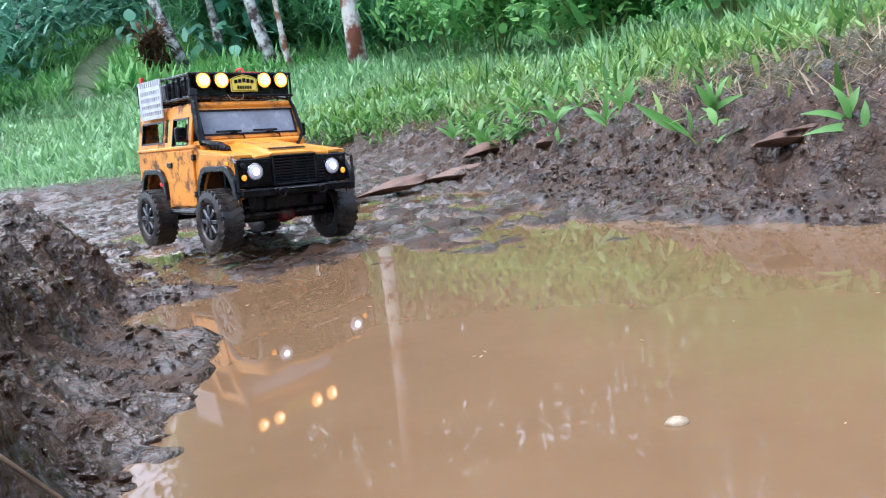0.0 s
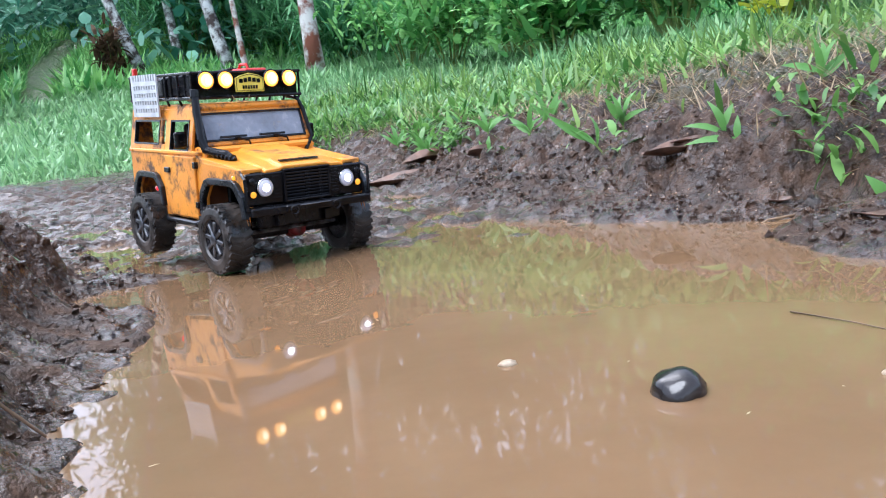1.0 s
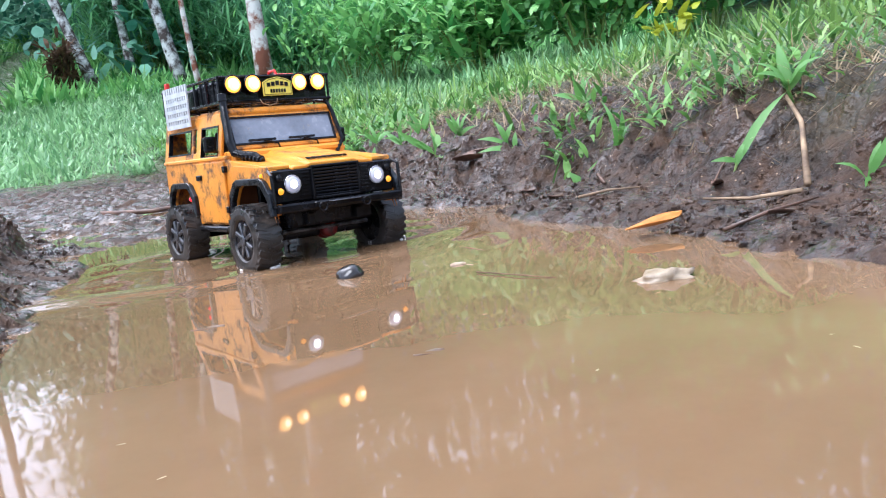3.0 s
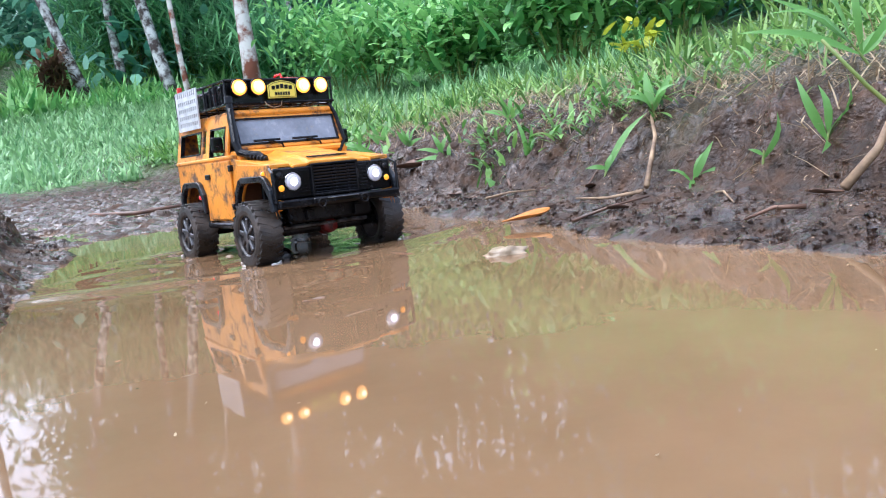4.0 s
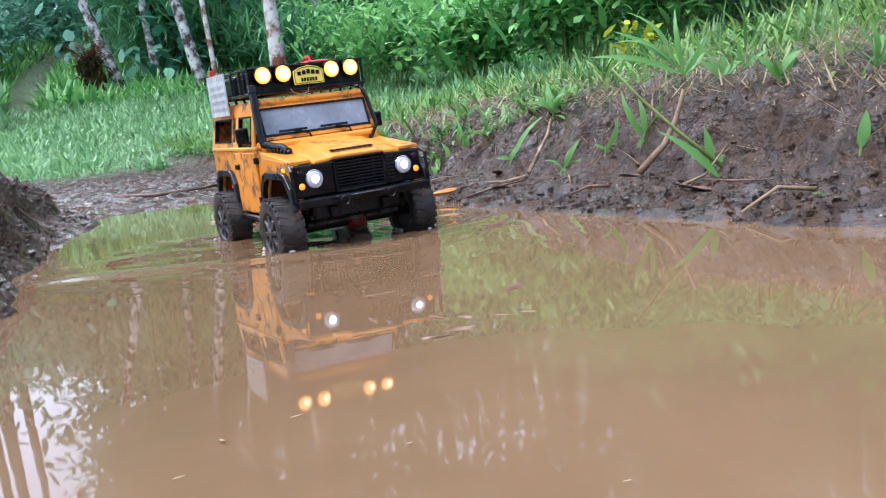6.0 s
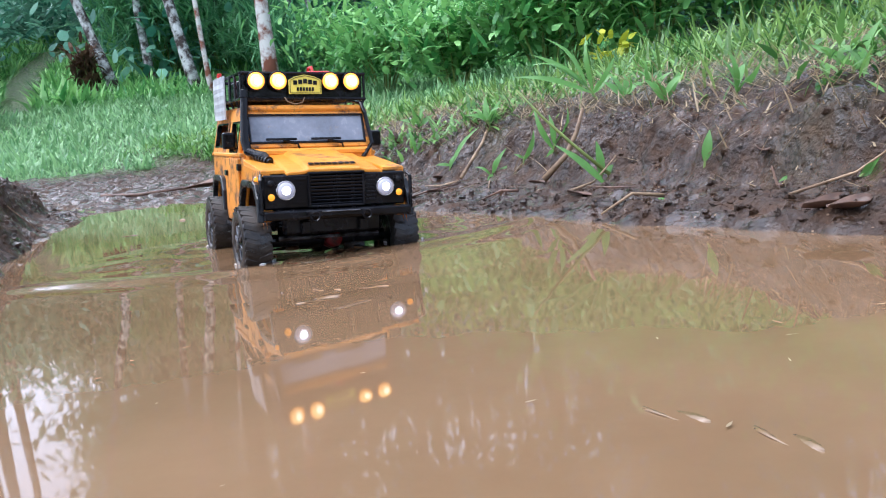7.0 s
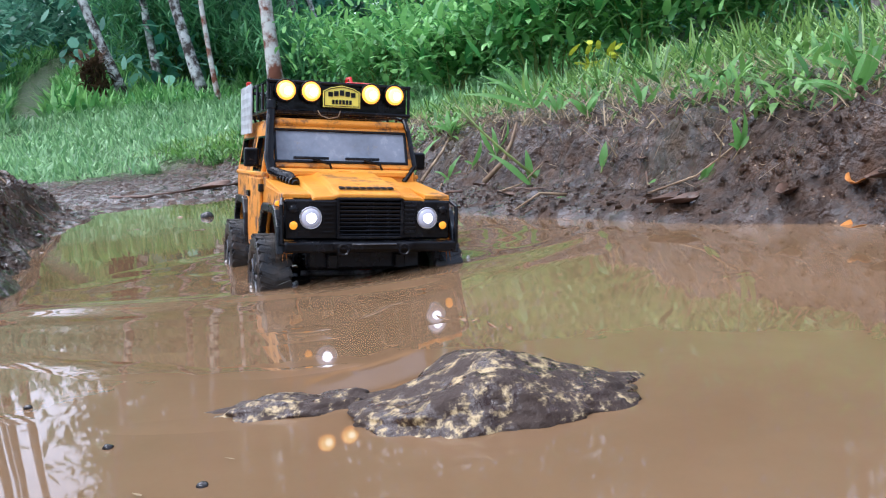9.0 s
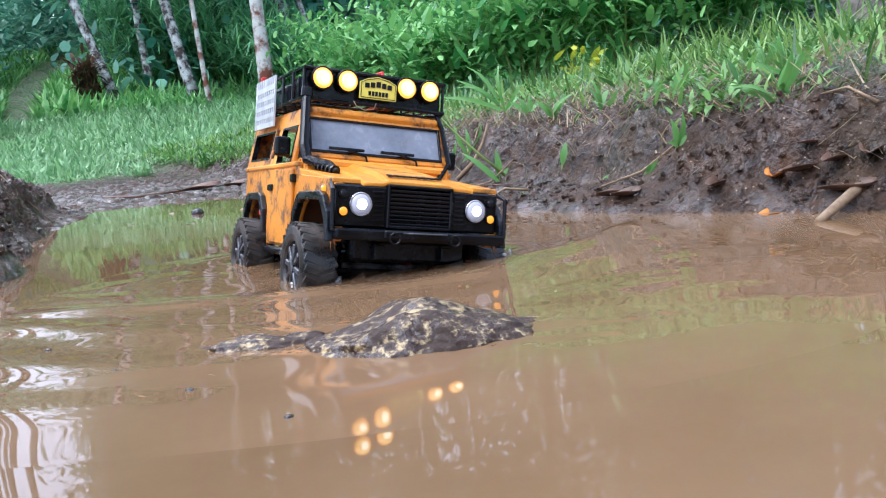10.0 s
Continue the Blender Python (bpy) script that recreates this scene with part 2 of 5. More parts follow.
# ---- mesh helpers ----
def part(name, bm, mat, parent=None, label="", smooth=False):
    """One bmesh as one mesh object under a thing or part."""
    me = bpy.data.meshes.new(name)
    bm.to_mesh(me)
    bm.free()
    me.materials.append(mat)
    if smooth:
        for p in me.polygons:
            p.use_smooth = True
    ob = new(name, me)
    if parent is not None:
        ob.parent = parent
    if label:
        ob["label"] = label
    return ob


def raw(name, verts, faces, mat, smooth=True):
    me = bpy.data.meshes.new(name)
    me.from_pydata(verts, [], faces)
    me.materials.append(mat)
    if smooth:
        me.polygons.foreach_set("use_smooth", [True] * len(me.polygons))
    return new(name, me)


def box(bm, x0, x1, y0, y1, z0, z1, bev=0.0015, m=None, seg=1):
    """A bevelled box between two corners, added to bm."""
    t = bmesh.new()
    bmesh.ops.create_cube(t, size=1)
    bmesh.ops.transform(t, verts=t.verts, matrix=Matrix.Translation(((x0 + x1) / 2, (y0 + y1) / 2, (z0 + z1) / 2)) @ Matrix.Diagonal((x1 - x0, y1 - y0, z1 - z0, 1)))
    if bev:
        bmesh.ops.bevel(t, geom=t.edges[:], offset=bev, segments=seg, affect="EDGES", profile=0.5)
    if m is not None:
        bmesh.ops.transform(t, verts=t.verts, matrix=m)
    join(bm, t)
    return bm


def join(bm, t):
    me = bpy.data.meshes.new("temp")
    t.to_mesh(me)
    t.free()
    bm.from_mesh(me)
    bpy.data.meshes.remove(me)


def cyl(bm, a, b, r0, r1=None, n=16, bev=0.0):
    """A cylinder or cone from a to b."""
    a, b = Vector(a), Vector(b)
    t = bmesh.new()
    bmesh.ops.create_cone(t, cap_ends=True, segments=n, radius1=r0, radius2=r0 if r1 is None else r1, depth=(b - a).length)
    if bev:
        bmesh.ops.bevel(t, geom=[e for e in t.edges if e.calc_face_angle(0) > 1.0], offset=bev, segments=2, affect="EDGES", profile=0.5)
    q = (b - a).to_track_quat("Z", "Y").to_matrix().to_4x4()
    bmesh.ops.transform(t, verts=t.verts, matrix=Matrix.Translation((a + b) / 2) @ q)
    join(bm, t)
    return bm


def tube(bm, pts, r, n=8):
    """A bent rod through points; r one radius or one for each point."""
    pts = [Vector(p) for p in pts]
    rs = r if isinstance(r, (list, tuple)) else [r] * len(pts)
    rings = []
    for i, p in enumerate(pts):
        d = (pts[min(i + 1, len(pts) - 1)] - pts[max(i - 1, 0)]).normalized()
        u = d.orthogonal().normalized() if i == 0 else (u - d * u.dot(d)).normalized()
        v = d.cross(u)
        rings.append([bm.verts.new(p + rs[i] * (math.cos(k * math.tau / n) * u + math.sin(k * math.tau / n) * v)) for k in range(n)])
    for a, b in zip(rings, rings[1:]):
        for k in range(n):
            bm.faces.new((a[k], a[(k + 1) % n], b[(k + 1) % n], b[k]))
    bm.faces.new(rings[0][::-1])
    bm.faces.new(rings[-1])
    return bm


def prism(bm, outline, axis, lo, hi, bev=0.0):
    """A flat outline (list of pairs) pulled out along an axis from lo to hi."""
    t = bmesh.new()

    def at(p, d):
        q = [0, 0, 0]
        others = [k for k in range(3) if k != axis]
        q[others[0]], q[others[1]], q[axis] = p[0], p[1], d
        return q
    f = t.faces.new([t.verts.new(at(p, lo)) for p in outline])
    r = bmesh.ops.extrude_face_region(t, geom=[f])
    vec = [0, 0, 0]
    vec[axis] = hi - lo
    bmesh.ops.translate(t, verts=[v for v in r["geom"] if isinstance(v, bmesh.types.BMVert)], vec=vec)
    bmesh.ops.recalc_face_normals(t, faces=t.faces)
    if bev:
        bmesh.ops.bevel(t, geom=[e for e in t.edges if e.calc_face_angle(0) > 0.6], offset=bev, segments=2, affect="EDGES", profile=0.5)
    join(bm, t)
    return bm


rng = np.random.default_rng(7)
LATTICE = rng.random((256, 256))


def vnoise(x, y, scale, shift=0):
    """Smooth lattice noise, -1 to 1."""
    x, y = np.asarray(x) * scale + 37.3 + shift, np.asarray(y) * scale + 91.7 + 2.3 * shift
    i, j = np.floor(x).astype(int), np.floor(y).astype(int)
    u, v = x - i, y - j
    u, v = u * u * (3 - 2 * u), v * v * (3 - 2 * v)
    g = lambda a, b: LATTICE[a % 256, b % 256]
    return 2 * ((g(i, j) * (1 - u) + g(i + 1, j) * u) * (1 - v) + (g(i, j + 1) * (1 - u) + g(i + 1, j + 1) * u) * v) - 1


def blades(base, length, width, yaw, lean, droop, seg=(0.0, 0.35, 0.7, 1.0), shape=(0.55, 1.0, 0.7, 0.0), fold=0.0):
    """Many leaves or grass blades: arrays of places, sizes, headings, first angle from upright and how much they bend over. Returns verts and faces."""
    base = np.asarray(base, float)
    k = len(base)
    out = np.stack([np.cos(yaw), np.sin(yaw), np.zeros(k)], 1)
    side = np.stack([-np.sin(yaw), np.cos(yaw), np.zeros(k)], 1)
    up = np.array([0, 0, 1.0])
    p, last, cols = base.copy(), 0.0, []
    for s, w in zip(seg, shape):
        ang = lean + droop * (s + last) / 2
        p = p + ((s - last) * length)[:, None] * (np.sin(ang)[:, None] * out + np.cos(ang)[:, None] * up)
        last = s
        if w > 0:
            cols += [p - side * (w * width / 2)[:, None], p + side * (w * width / 2)[:, None]]
        else:
            cols.append(p)
    m = len(cols)
    verts = np.stack(cols, 1).reshape(-1, 3)
    ids = np.arange(k)[:, None] * m
    quads = [ids + np.array([2 * a, 2 * a + 1, 2 * a + 3, 2 * a + 2]) for a in range((m - 1) // 2 if m % 2 else m // 2 - 1) if 2 * a + 3 < m]
    faces = [f for q in quads for f in q.tolist()]
    if m % 2:
        faces += (ids + np.array([m - 3, m - 2, m - 1])).tolist()
    return verts, faces


# ---- the ground: one sheet with puddle, banks, track and rising field ----
SHORE_Y = [-4.0, -2.0, -1.2, -0.86, -0.70, -0.62, -0.50, -0.38, -0.18, 0.02, 0.13, 0.37, 0.58, 0.80, 1.00, 1.12, 1.70, 2.40, 3.20, 4.5, 60]
SHORE_R = [1.30, 1.45, 1.32, 1.16, 1.02, 0.94, 0.88, 0.78, 0.69, 0.60, 0.54, 0.49, 0.42, 0.35, 0.25, 0.18, 0.06, -0.10, -0.45, -1.4, -1.4]
LEFT_Y = [-4.0, -2.0, -1.2, -0.80, -0.50, -0.35, -0.15, 0.00, 0.20, 0.40, 0.60, 0.90, 1.2, 1.6, 2.4, 60]
LEFT_X = [0.20, 0.30, 0.28, 0.20, 0.11, 0.05, -0.02, -0.06, -0.12, -0.17, -0.20, -0.25, -0.42, -0.66, -1.3, -1.6]


TOE_Y = [-0.9, -0.7, -0.55, -0.35, -0.1, 0.05, 0.37, 0.8, 1.2, 1.8, 4]
TOE = [0.02, 0.04, 0.085, 0.18, 0.20, 0.235, 0.19, 0.12, 0.08, 0.08, 0.08]
CREST = [0.10, 0.12, 0.16, 0.25, 0.31, 0.31, 0.30, 0.29, 0.34, 0.34, 0.34]


def crest(y):
    """How far behind the right shore the bank's edge stands."""
    return np.interp(y, TOE_Y, CREST)


def trail_x(y):
    return np.interp(y, [8, 13.4, 19, 28, 45], [-4.6, -5.5, -7.35, -9.4, -13])


def ground_height(x, y):
    x, y = np.asarray(x, float), np.asarray(y, float)
    wob = 0.018 * vnoise(x, y, 9) + 0.008 * vnoise(x, y, 31, 5)
    dr = x - np.interp(y, SHORE_Y, SHORE_R) + wob
    dl = np.interp(y, LEFT_Y, LEFT_X) - x + wob
    # floor of puddle and track
    base = np.interp(y + 0.22 * vnoise(x, y, 2.1, 11) * (y < -1.9), [-4, -2.6, -2.2, 0.72, 0.95, 1.25, 1.7, 2.3, 3.5, 4.2, 5.0, 12, 14, 25, 60], [0.3, 0.1, -0.05, -0.04, -0.003, 0.002, 0.000, 0.008, 0.06, 0.10, 0.17, 0.87, 1.05, 3.4, 9])
    base = np.where((y < 0.72) & (y > -2.2), -0.085 * np.clip(np.minimum(-dr, -dl) / 0.2, 0, 1) ** 0.7, base)
    flat = np.clip((y - 0.75) / 0.3, 0, 1)
    toe, top = np.interp(y, TOE_Y, TOE), crest(y)
    rise = np.clip((dr - toe) / (top - toe), 0, 1)
    right = 0.030 * np.clip(dr / toe, 0, 1) ** 0.8 + 0.092 * (0.35 * rise + 0.65 * rise * rise * (3 - 2 * rise)) \
        + np.interp(dr - top, [0, 0.2, 1.2, 3.2, 12, 40], [0, 0.04, 0.16, 0.36, 1.9, 7.9])
    fade = np.clip((y - 1.8) / 1.4, 0, 1)
    right = right * (1 - 0.45 * fade) * np.clip((9 - y) / 5, 0, 1)
    shelf = np.interp(y, [0.1, 0.35, 0.6, 1.0, 1.5], [0.0, 0.03, 0.09, 0.11, 0.05])
    left = np.interp(dl - shelf, [0, 0.03, 0.08, 0.13, 0.30, 0.6, 1.2, 4, 30], [0, 0.024, 0.09, 0.120, 0.112, 0.07, 0.05, 0.12, 3.0])
    left = left * np.interp(y, [-1, 0.9, 1.4, 2.0, 4], [1.1, 1.0, 0.72, 0.28, 0.0]) + np.interp(y, [0.15, 0.35, 0.7, 0.95, 1.15], [0.006, 0.016, 0.016, 0.010, 0.003]) * np.clip(dl / 0.07, 0, 1)
    z = base + np.maximum(right, 0) + np.maximum(left, 0)
    # lumps: strong on the banks, gentle on the flat
    near = np.clip(1 - (np.hypot(x - 0.3, y) - 3.5) / 3, 0.0, 1)
    rough = np.where(y > 1.1, 0.6, 0.4) + 0.65 * np.clip(np.maximum((dr - toe) / 0.06, (dl - shelf) / 0.06), 0, 1)
    lump = 0.014 * vnoise(x, y, 13, 1) + 0.016 * (np.abs(vnoise(x, y, 27, 2)) - 0.4) + 0.010 * vnoise(x, y, 52, 3) + 0.007 * vnoise(x, y, 105, 4)
    z = z + near * rough * lump + (1 - near) * 0.05 * vnoise(x, y, 0.8, 6)
    # lugs of the tyre prints on the track behind
    ax, ay = x + 0.39, y - 1.36
    along, across = -0.64 * ax + 0.77 * ay, 0.77 * ax + 0.64 * ay
    for off in (-0.088, 0.088):
        w = np.abs(across - off - 0.02 * np.sin(along * 3))
        inside = np.clip((0.03 - w) / 0.008, 0, 1) * np.clip((along + 0.1) / 0.1, 0, 1) * np.clip((2.0 - along) / 0.3, 0, 1)
        z = z + inside * (-0.006 + 0.005 * np.sign(np.sin(along * 260 + 60 * w)))
    return z


def axis_steps(lo, hi, fine, a, b, grow=1.13):
    mid = list(np.arange(a, b, fine))
    up, down, s = [mid[-1]], [mid[0]], fine
    while up[-1] < hi:
        s *= grow
        up.append(up[-1] + s)
    s = fine
    while down[-1] > lo:
        s *= grow
        down.append(down[-1] - s)
    return np.array(down[:0:-1] + mid + up[1:])


def build_ground():
    xs, ys = axis_steps(-70, 70, 0.0065, -1.15, 1.35), axis_steps(-40, 110, 0.0065, -1.1, 2.9)
    X, Y = np.meshgrid(xs, ys)
    Z = ground_height(X, Y)
    nx, ny = len(xs), len(ys)
    idx = np.arange(nx * ny).reshape(ny, nx)
    faces = np.stack([idx[:-1, :-1], idx[:-1, 1:], idx[1:, 1:], idx[1:, :-1]], -1).reshape(-1, 4)
    ob = raw("ground", np.stack([X, Y, Z], -1).reshape(-1, 3).tolist(), faces.tolist(), M_GROUND)
    dr = X - np.interp(Y, SHORE_Y, SHORE_R)
    mask = np.clip((dr - crest(Y) - 0.03) / 0.5 + 0.4 * vnoise(X, Y, 5, 8), 0, 1)
    mask = np.maximum(mask, np.clip((Y - 3.5) / 0.7 + 0.5 * vnoise(X, Y, 2, 9), 0, 1))
    trail = np.abs(X - trail_x(Y) + 0.4 * vnoise(X, Y, 1.3, 2)) < np.interp(Y, [8, 12, 25], [0.2, 0.33, 0.5])
    mask = np.where(trail & (Y > 9), 0.3, mask)
    mask = np.maximum(mask, np.clip((np.interp(Y, LEFT_Y, LEFT_X) - X - 1.3) / 0.8 + 0.5 * vnoise(X, Y, 2, 9), 0, 1))
    mask = np.maximum(mask, np.clip((-3.0 - Y) / 0.6 + 0.5 * vnoise(X, Y, 2, 9), 0, 1))
    at = ob.data.attributes.new("turf", "FLOAT", "POINT")
    at.data.foreach_set("value", mask.reshape(-1).astype(np.float32))
    return tagged(ob, "dark wet lumpy mud track rising to grass", "ground", kind="structure")


build_ground()


def build_water():
    xs, ys = np.arange(-1.6, 1.75, 0.02), np.arange(-3.2, 3.0, 0.02)
    X, Y = np.meshgrid(xs, ys)
    Z = 0.0002 * vnoise(X, Y, 4, 3)
    idx = np.arange(X.size).reshape(X.shape)
    faces = np.stack([idx[:-1, :-1], idx[:-1, 1:], idx[1:, 1:], idx[1:, :-1]], -1).reshape(-1, 4)
    ob = raw("water", np.stack([X, Y, Z], -1).reshape(-1, 3).tolist(), faces.tolist(), M_WATER)
    return tagged(ob, "opaque brown muddy puddle water with soft reflections", "puddle", kind="structure")


build_water()


# ---- the model truck: x across, y to its tail from the headlamps, z up from the headlamps ----
AXLE_F, AXLE_R, AXLE_Z, WHEEL_R, TRACK = 0.050, 0.290, -0.061, 0.0425, 0.088
SHORT = 0.83  # tail length against the longer sister model


def arc(cx, cz, r, a0, a1, n=9):
    return [(cx + r * math.cos(radians(a0 + (a1 - a0) * k / (n - 1))), cz + r * math.sin(radians(a0 + (a1 - a0) * k / (n - 1)))) for k in range(n)]


def arch(y, grow=0.0):
    """The squarish outline of a wheel opening, front to back."""
    return [(y + a * (1 + grow / 0.048), b + (grow if b > -0.02 else 0)) for a, b in ((-0.050, -0.034), (-0.046, -0.016), (-0.034, -0.001), (-0.026, 0.0025), (0.026, 0.0025), (0.034, -0.001), (0.046, -0.016), (0.050, -0.036))]


def build_wheel(root, x, y, side):
    wheel = new("wheel", None)
    wheel.parent = root
    wheel.location = (x, y if y < 0.128 else 0.128 + (y - 0.128) * SHORT, AXLE_Z)
    w = 0.0165
    # tyre: turned profile with lugs
    bm = bmesh.new()
    prof = [(-w * 0.75, 0.0235), (-w * 0.95, 0.026), (-w, 0.031), (-w * 0.95, 0.0375), (-w * 0.78, 0.0412), (0, 0.0422), (w * 0.78, 0.0412), (w * 0.95, 0.0375), (w, 0.031), (w * 0.95, 0.026), (w * 0.75, 0.0235)]
    n = 40
    rings = [[bm.verts.new((px, pr * math.cos(k * math.tau / n), pr * math.sin(k * math.tau / n))) for px, pr in prof] for k in range(n)]
    for k in range(n):
        a, b = rings[k], rings[(k + 1) % n]
        for i in range(len(prof)):
            j = (i + 1) % len(prof)
            bm.faces.new((a[i], a[j], b[j], b[i]))
    for k in range(26):
        for s in (-1, 1):
            m = Matrix.Rotation((k + 0.25 * s) * math.tau / 26, 4, "X") @ Matrix.Translation((s * w * 0.50, 0, 0.0417)) @ Matrix.Rotation(0.35 * s, 4, "Z")
            box(bm, -0.0072, 0.0072, -0.0030, 0.0030, -0.0015, 0.0004, 0.0003, m)
            m2 = Matrix.Rotation((k + 0.25 * s) * math.tau / 26, 4, "X") @ Matrix.Translation((s * w * 0.90, 0, 0.0385))
            box(bm, -0.0005, 0.0005, -0.0022, 0.0022, -0.003, 0.0022, 0, m2)
    part("tyre", bm, M_RUBBER, wheel, "wet black rubber tyre with mud")
    bm = bmesh.new()
    for x0, r0, x1, r1 in ((-0.0135, 0.0245, -0.006, 0.0215), (0.006, 0.0215, 0.0135, 0.0245)):
        cyl(bm, (x0, 0, 0), (x1, 0, 0), r0, r1, 28)
    rim = part("rim", bm, M_BLACK, wheel, "dark steel rim")
    bm = bmesh.new()
    o = side * 0.0142
    for k in range(8):
        m = Matrix.Rotation(k * math.tau / 8, 4, "X") @ Matrix.Translation((o, 0, 0.014))
        box(bm, -0.0012, 0.0012, -0.0024, 0.0024, -0.0075, 0.0075, 0.0006, m)
    cyl(bm, (o - 0.002, 0, 0), (o + side * 0.003, 0, 0), 0.0075, 0.005, 14)
    part("hub", bm, M_RIM, rim, "muddy bright spoked hub")
    return wheel


def lamp(parent, name, x, y, z, r, mat, depth=0.010, rim_mat=None, label="", core=None, hot=None, spread=0.52):
    """A round lamp facing forwards: housing, rim and a domed glowing lens."""
    bm = cyl(bmesh.new(), (x, y, z), (x, y + depth, z), r, r * 0.75, 24)
    housing = part(name, bm, M_BLACK, parent, label)
    bm = bmesh.new()
    tube(bm, [(x + r * math.cos(a), y, z + r * math.sin(a)) for a in [k * math.tau / 24 for k in range(25)]], r * 0.09, 6)
    part("rim", bm, rim_mat or M_LENS, housing)
    bm = bmesh.new()
    bmesh.ops.create_uvsphere(bm, u_segments=20, v_segments=10, radius=1)
    bmesh.ops.transform(bm, verts=bm.verts, matrix=Matrix.Translation((x, y, z)) @ Matrix.Diagonal((r * 0.93, r * 0.34, r * 0.93, 1)))
    part("lens", bm, mat, housing, "", smooth=True)
    if core is not None:
        bm = bmesh.new()
        bmesh.ops.create_uvsphere(bm, u_segments=16, v_segments=8, radius=1)
        bmesh.ops.transform(bm, verts=bm.verts, matrix=Matrix.Translation((x, y - r * 0.22, z)) @ Matrix.Diagonal((r * spread, r * 0.2, r * spread, 1)))
        part("bulb", bm, core, housing, "", smooth=True)
        if hot is not None:
            bm = bmesh.new()
            bmesh.ops.create_uvsphere(bm, u_segments=12, v_segments=8, radius=1)
            bmesh.ops.transform(bm, verts=bm.verts, matrix=Matrix.Translation((x + r * 0.12, y - r * 0.36, z - r * 0.08)) @ Matrix.Diagonal((r * 0.40, r * 0.12, r * 0.40, 1)))
            part("filament", bm, hot, housing, "", smooth=True)
    return housing


def build_truck():
    truck = new("model_truck", None)
    truck.empty_display_size = 0.05
    tagged(truck, "muddy orange radio-controlled off-road truck with black roof rack", "model car")
    W = 0.082
    # lower sides with wheel arches cut out
    for s in (-1, 1):
        bm = bmesh.new()
        out = [(0.004, 0.022), (0.001, -0.032)] + arch(AXLE_F) + [(0.104, -0.046), (0.236, -0.046)] \
            + arch(AXLE_R) + [(0.345, -0.030), (0.362, -0.028), (0.362, 0.040), (0.112, 0.040), (0.100, 0.028)]
        prism(bm, out, 0, s * W - 0.002, s * W + 0.002, 0.0012)
        body_side = part("body_side", bm, M_PAINT_DIRTY, truck, "orange painted side panel with mud patches")
        # shut lines, ledge and door
        bm = box(bmesh.new(), s * W - 0.004, s * W + 0.0042, 0.108, 0.362, 0.036, 0.041, 0.0012)
        part("waist_rail", bm, M_PAINT, truck)
        bm = bmesh.new()
        prism(bm, [(0.118, 0.034), (0.118, -0.043), (0.218, -0.043), (0.226, -0.03), (0.226, 0.034)], 0, s * W + (0.0022 if s > 0 else -0.0052), s * W + (0.0052 if s > 0 else -0.0022), 0.0008)
        door = part("door", bm, M_PAINT_DIRTY, truck)
        bm = box(bmesh.new(), s * W + s * 0.005 - 0.003, s * W + s * 0.005 + 0.003, 0.200, 0.218, 0.012, 0.019, 0.001)
        part("handle", bm, M_BLACK, door, "black door handle")
        for zz in (0.024, -0.026):
            bm = box(bmesh.new(), s * W + s * 0.004 - 0.003, s * W + s * 0.004 + 0.003, 0.113, 0.120, zz - 0.004, zz + 0.004, 0.0006)
            part("hinge", bm, M_BLACK, door)
        # wheel arch flares
        for y in (AXLE_F, AXLE_R):
            bm = bmesh.new()
            outer, inner = arch(y, 0.008), arch(y, 0.0)
            prism(bm, outer + inner[::-1], 0, s * (W + 0.002) if s > 0 else -(W + 0.0085), W + 0.0085 if s > 0 else -(W + 0.002), 0.0012)
            part("wheel_arch", bm, M_GREY, truck, "scuffed dark grey wheel arch flare")
        # greenhouse side: pillars and rails round open windows
        def skew(bm):
            for v in bm.verts:
                k = max(0.0, (v.co.z - 0.04) / 0.056)
                v.co.x -= s * 0.010 * k
            return bm
        bm = bmesh.new()
        for y0, y1 in ((0.128, 0.140), (0.205, 0.224), (0.238, 0.246), (0.345, 0.362)):
            box(bm, s * W - 0.002, s * W + 0.002, y0, y1, 0.040, 0.092, 0.0008)
        box(bm, s * W - 0.0022, s * W + 0.0022, 0.122, 0.362, 0.079, 0.094, 0.001)
        box(bm, s * W - 0.0022, s * W + 0.0022, 0.224, 0.362, 0.040, 0.048, 0.001)
        part("window_frame", skew(bm), M_PAINT_DIRTY, truck)
        for y0, y1, z0, z1 in ((0.246, 0.345, 0.0475, 0.0795), (0.140, 0.205, 0.0405, 0.0795)):
            bm = bmesh.new()
            for a0, a1, b0, b1 in ((y0, y1, z0, z0 + 0.002), (y0, y1, z1 - 0.002, z1), (y0, y0 + 0.002, z0, z1), (y1 - 0.002, y1, z0, z1)):
                box(bm, s * W - 0.0028, s * W + 0.0028, a0, a1, b0, b1, 0)
            part("window_seal", skew(bm), M_BLACK, truck)
        bm = tube(bmesh.new(), [(s * (W + 0.002), 0.118, -0.049), (s * (W + 0.004), 0.125, -0.051), (s * (W + 0.004), 0.225, -0.051), (s * (W + 0.002), 0.232, -0.049)], 0.0042, 10)
        part("rock_slider", bm, M_BLACK, truck)
        # door mirror
        bm = box(bmesh.new(), s * (W + 0.012) - 0.008, s * (W + 0.012) + 0.008, 0.131, 0.139, 0.046, 0.066, 0.0025, seg=2)
        tube(bm, [(s * W, 0.138, 0.047), (s * (W + 0.006), 0.137, 0.046), (s * (W + 0.010), 0.135, 0.050)], 0.0014, 6)
        part("door_mirror", bm, M_BLACK, truck, "dark mud-flecked door mirror")
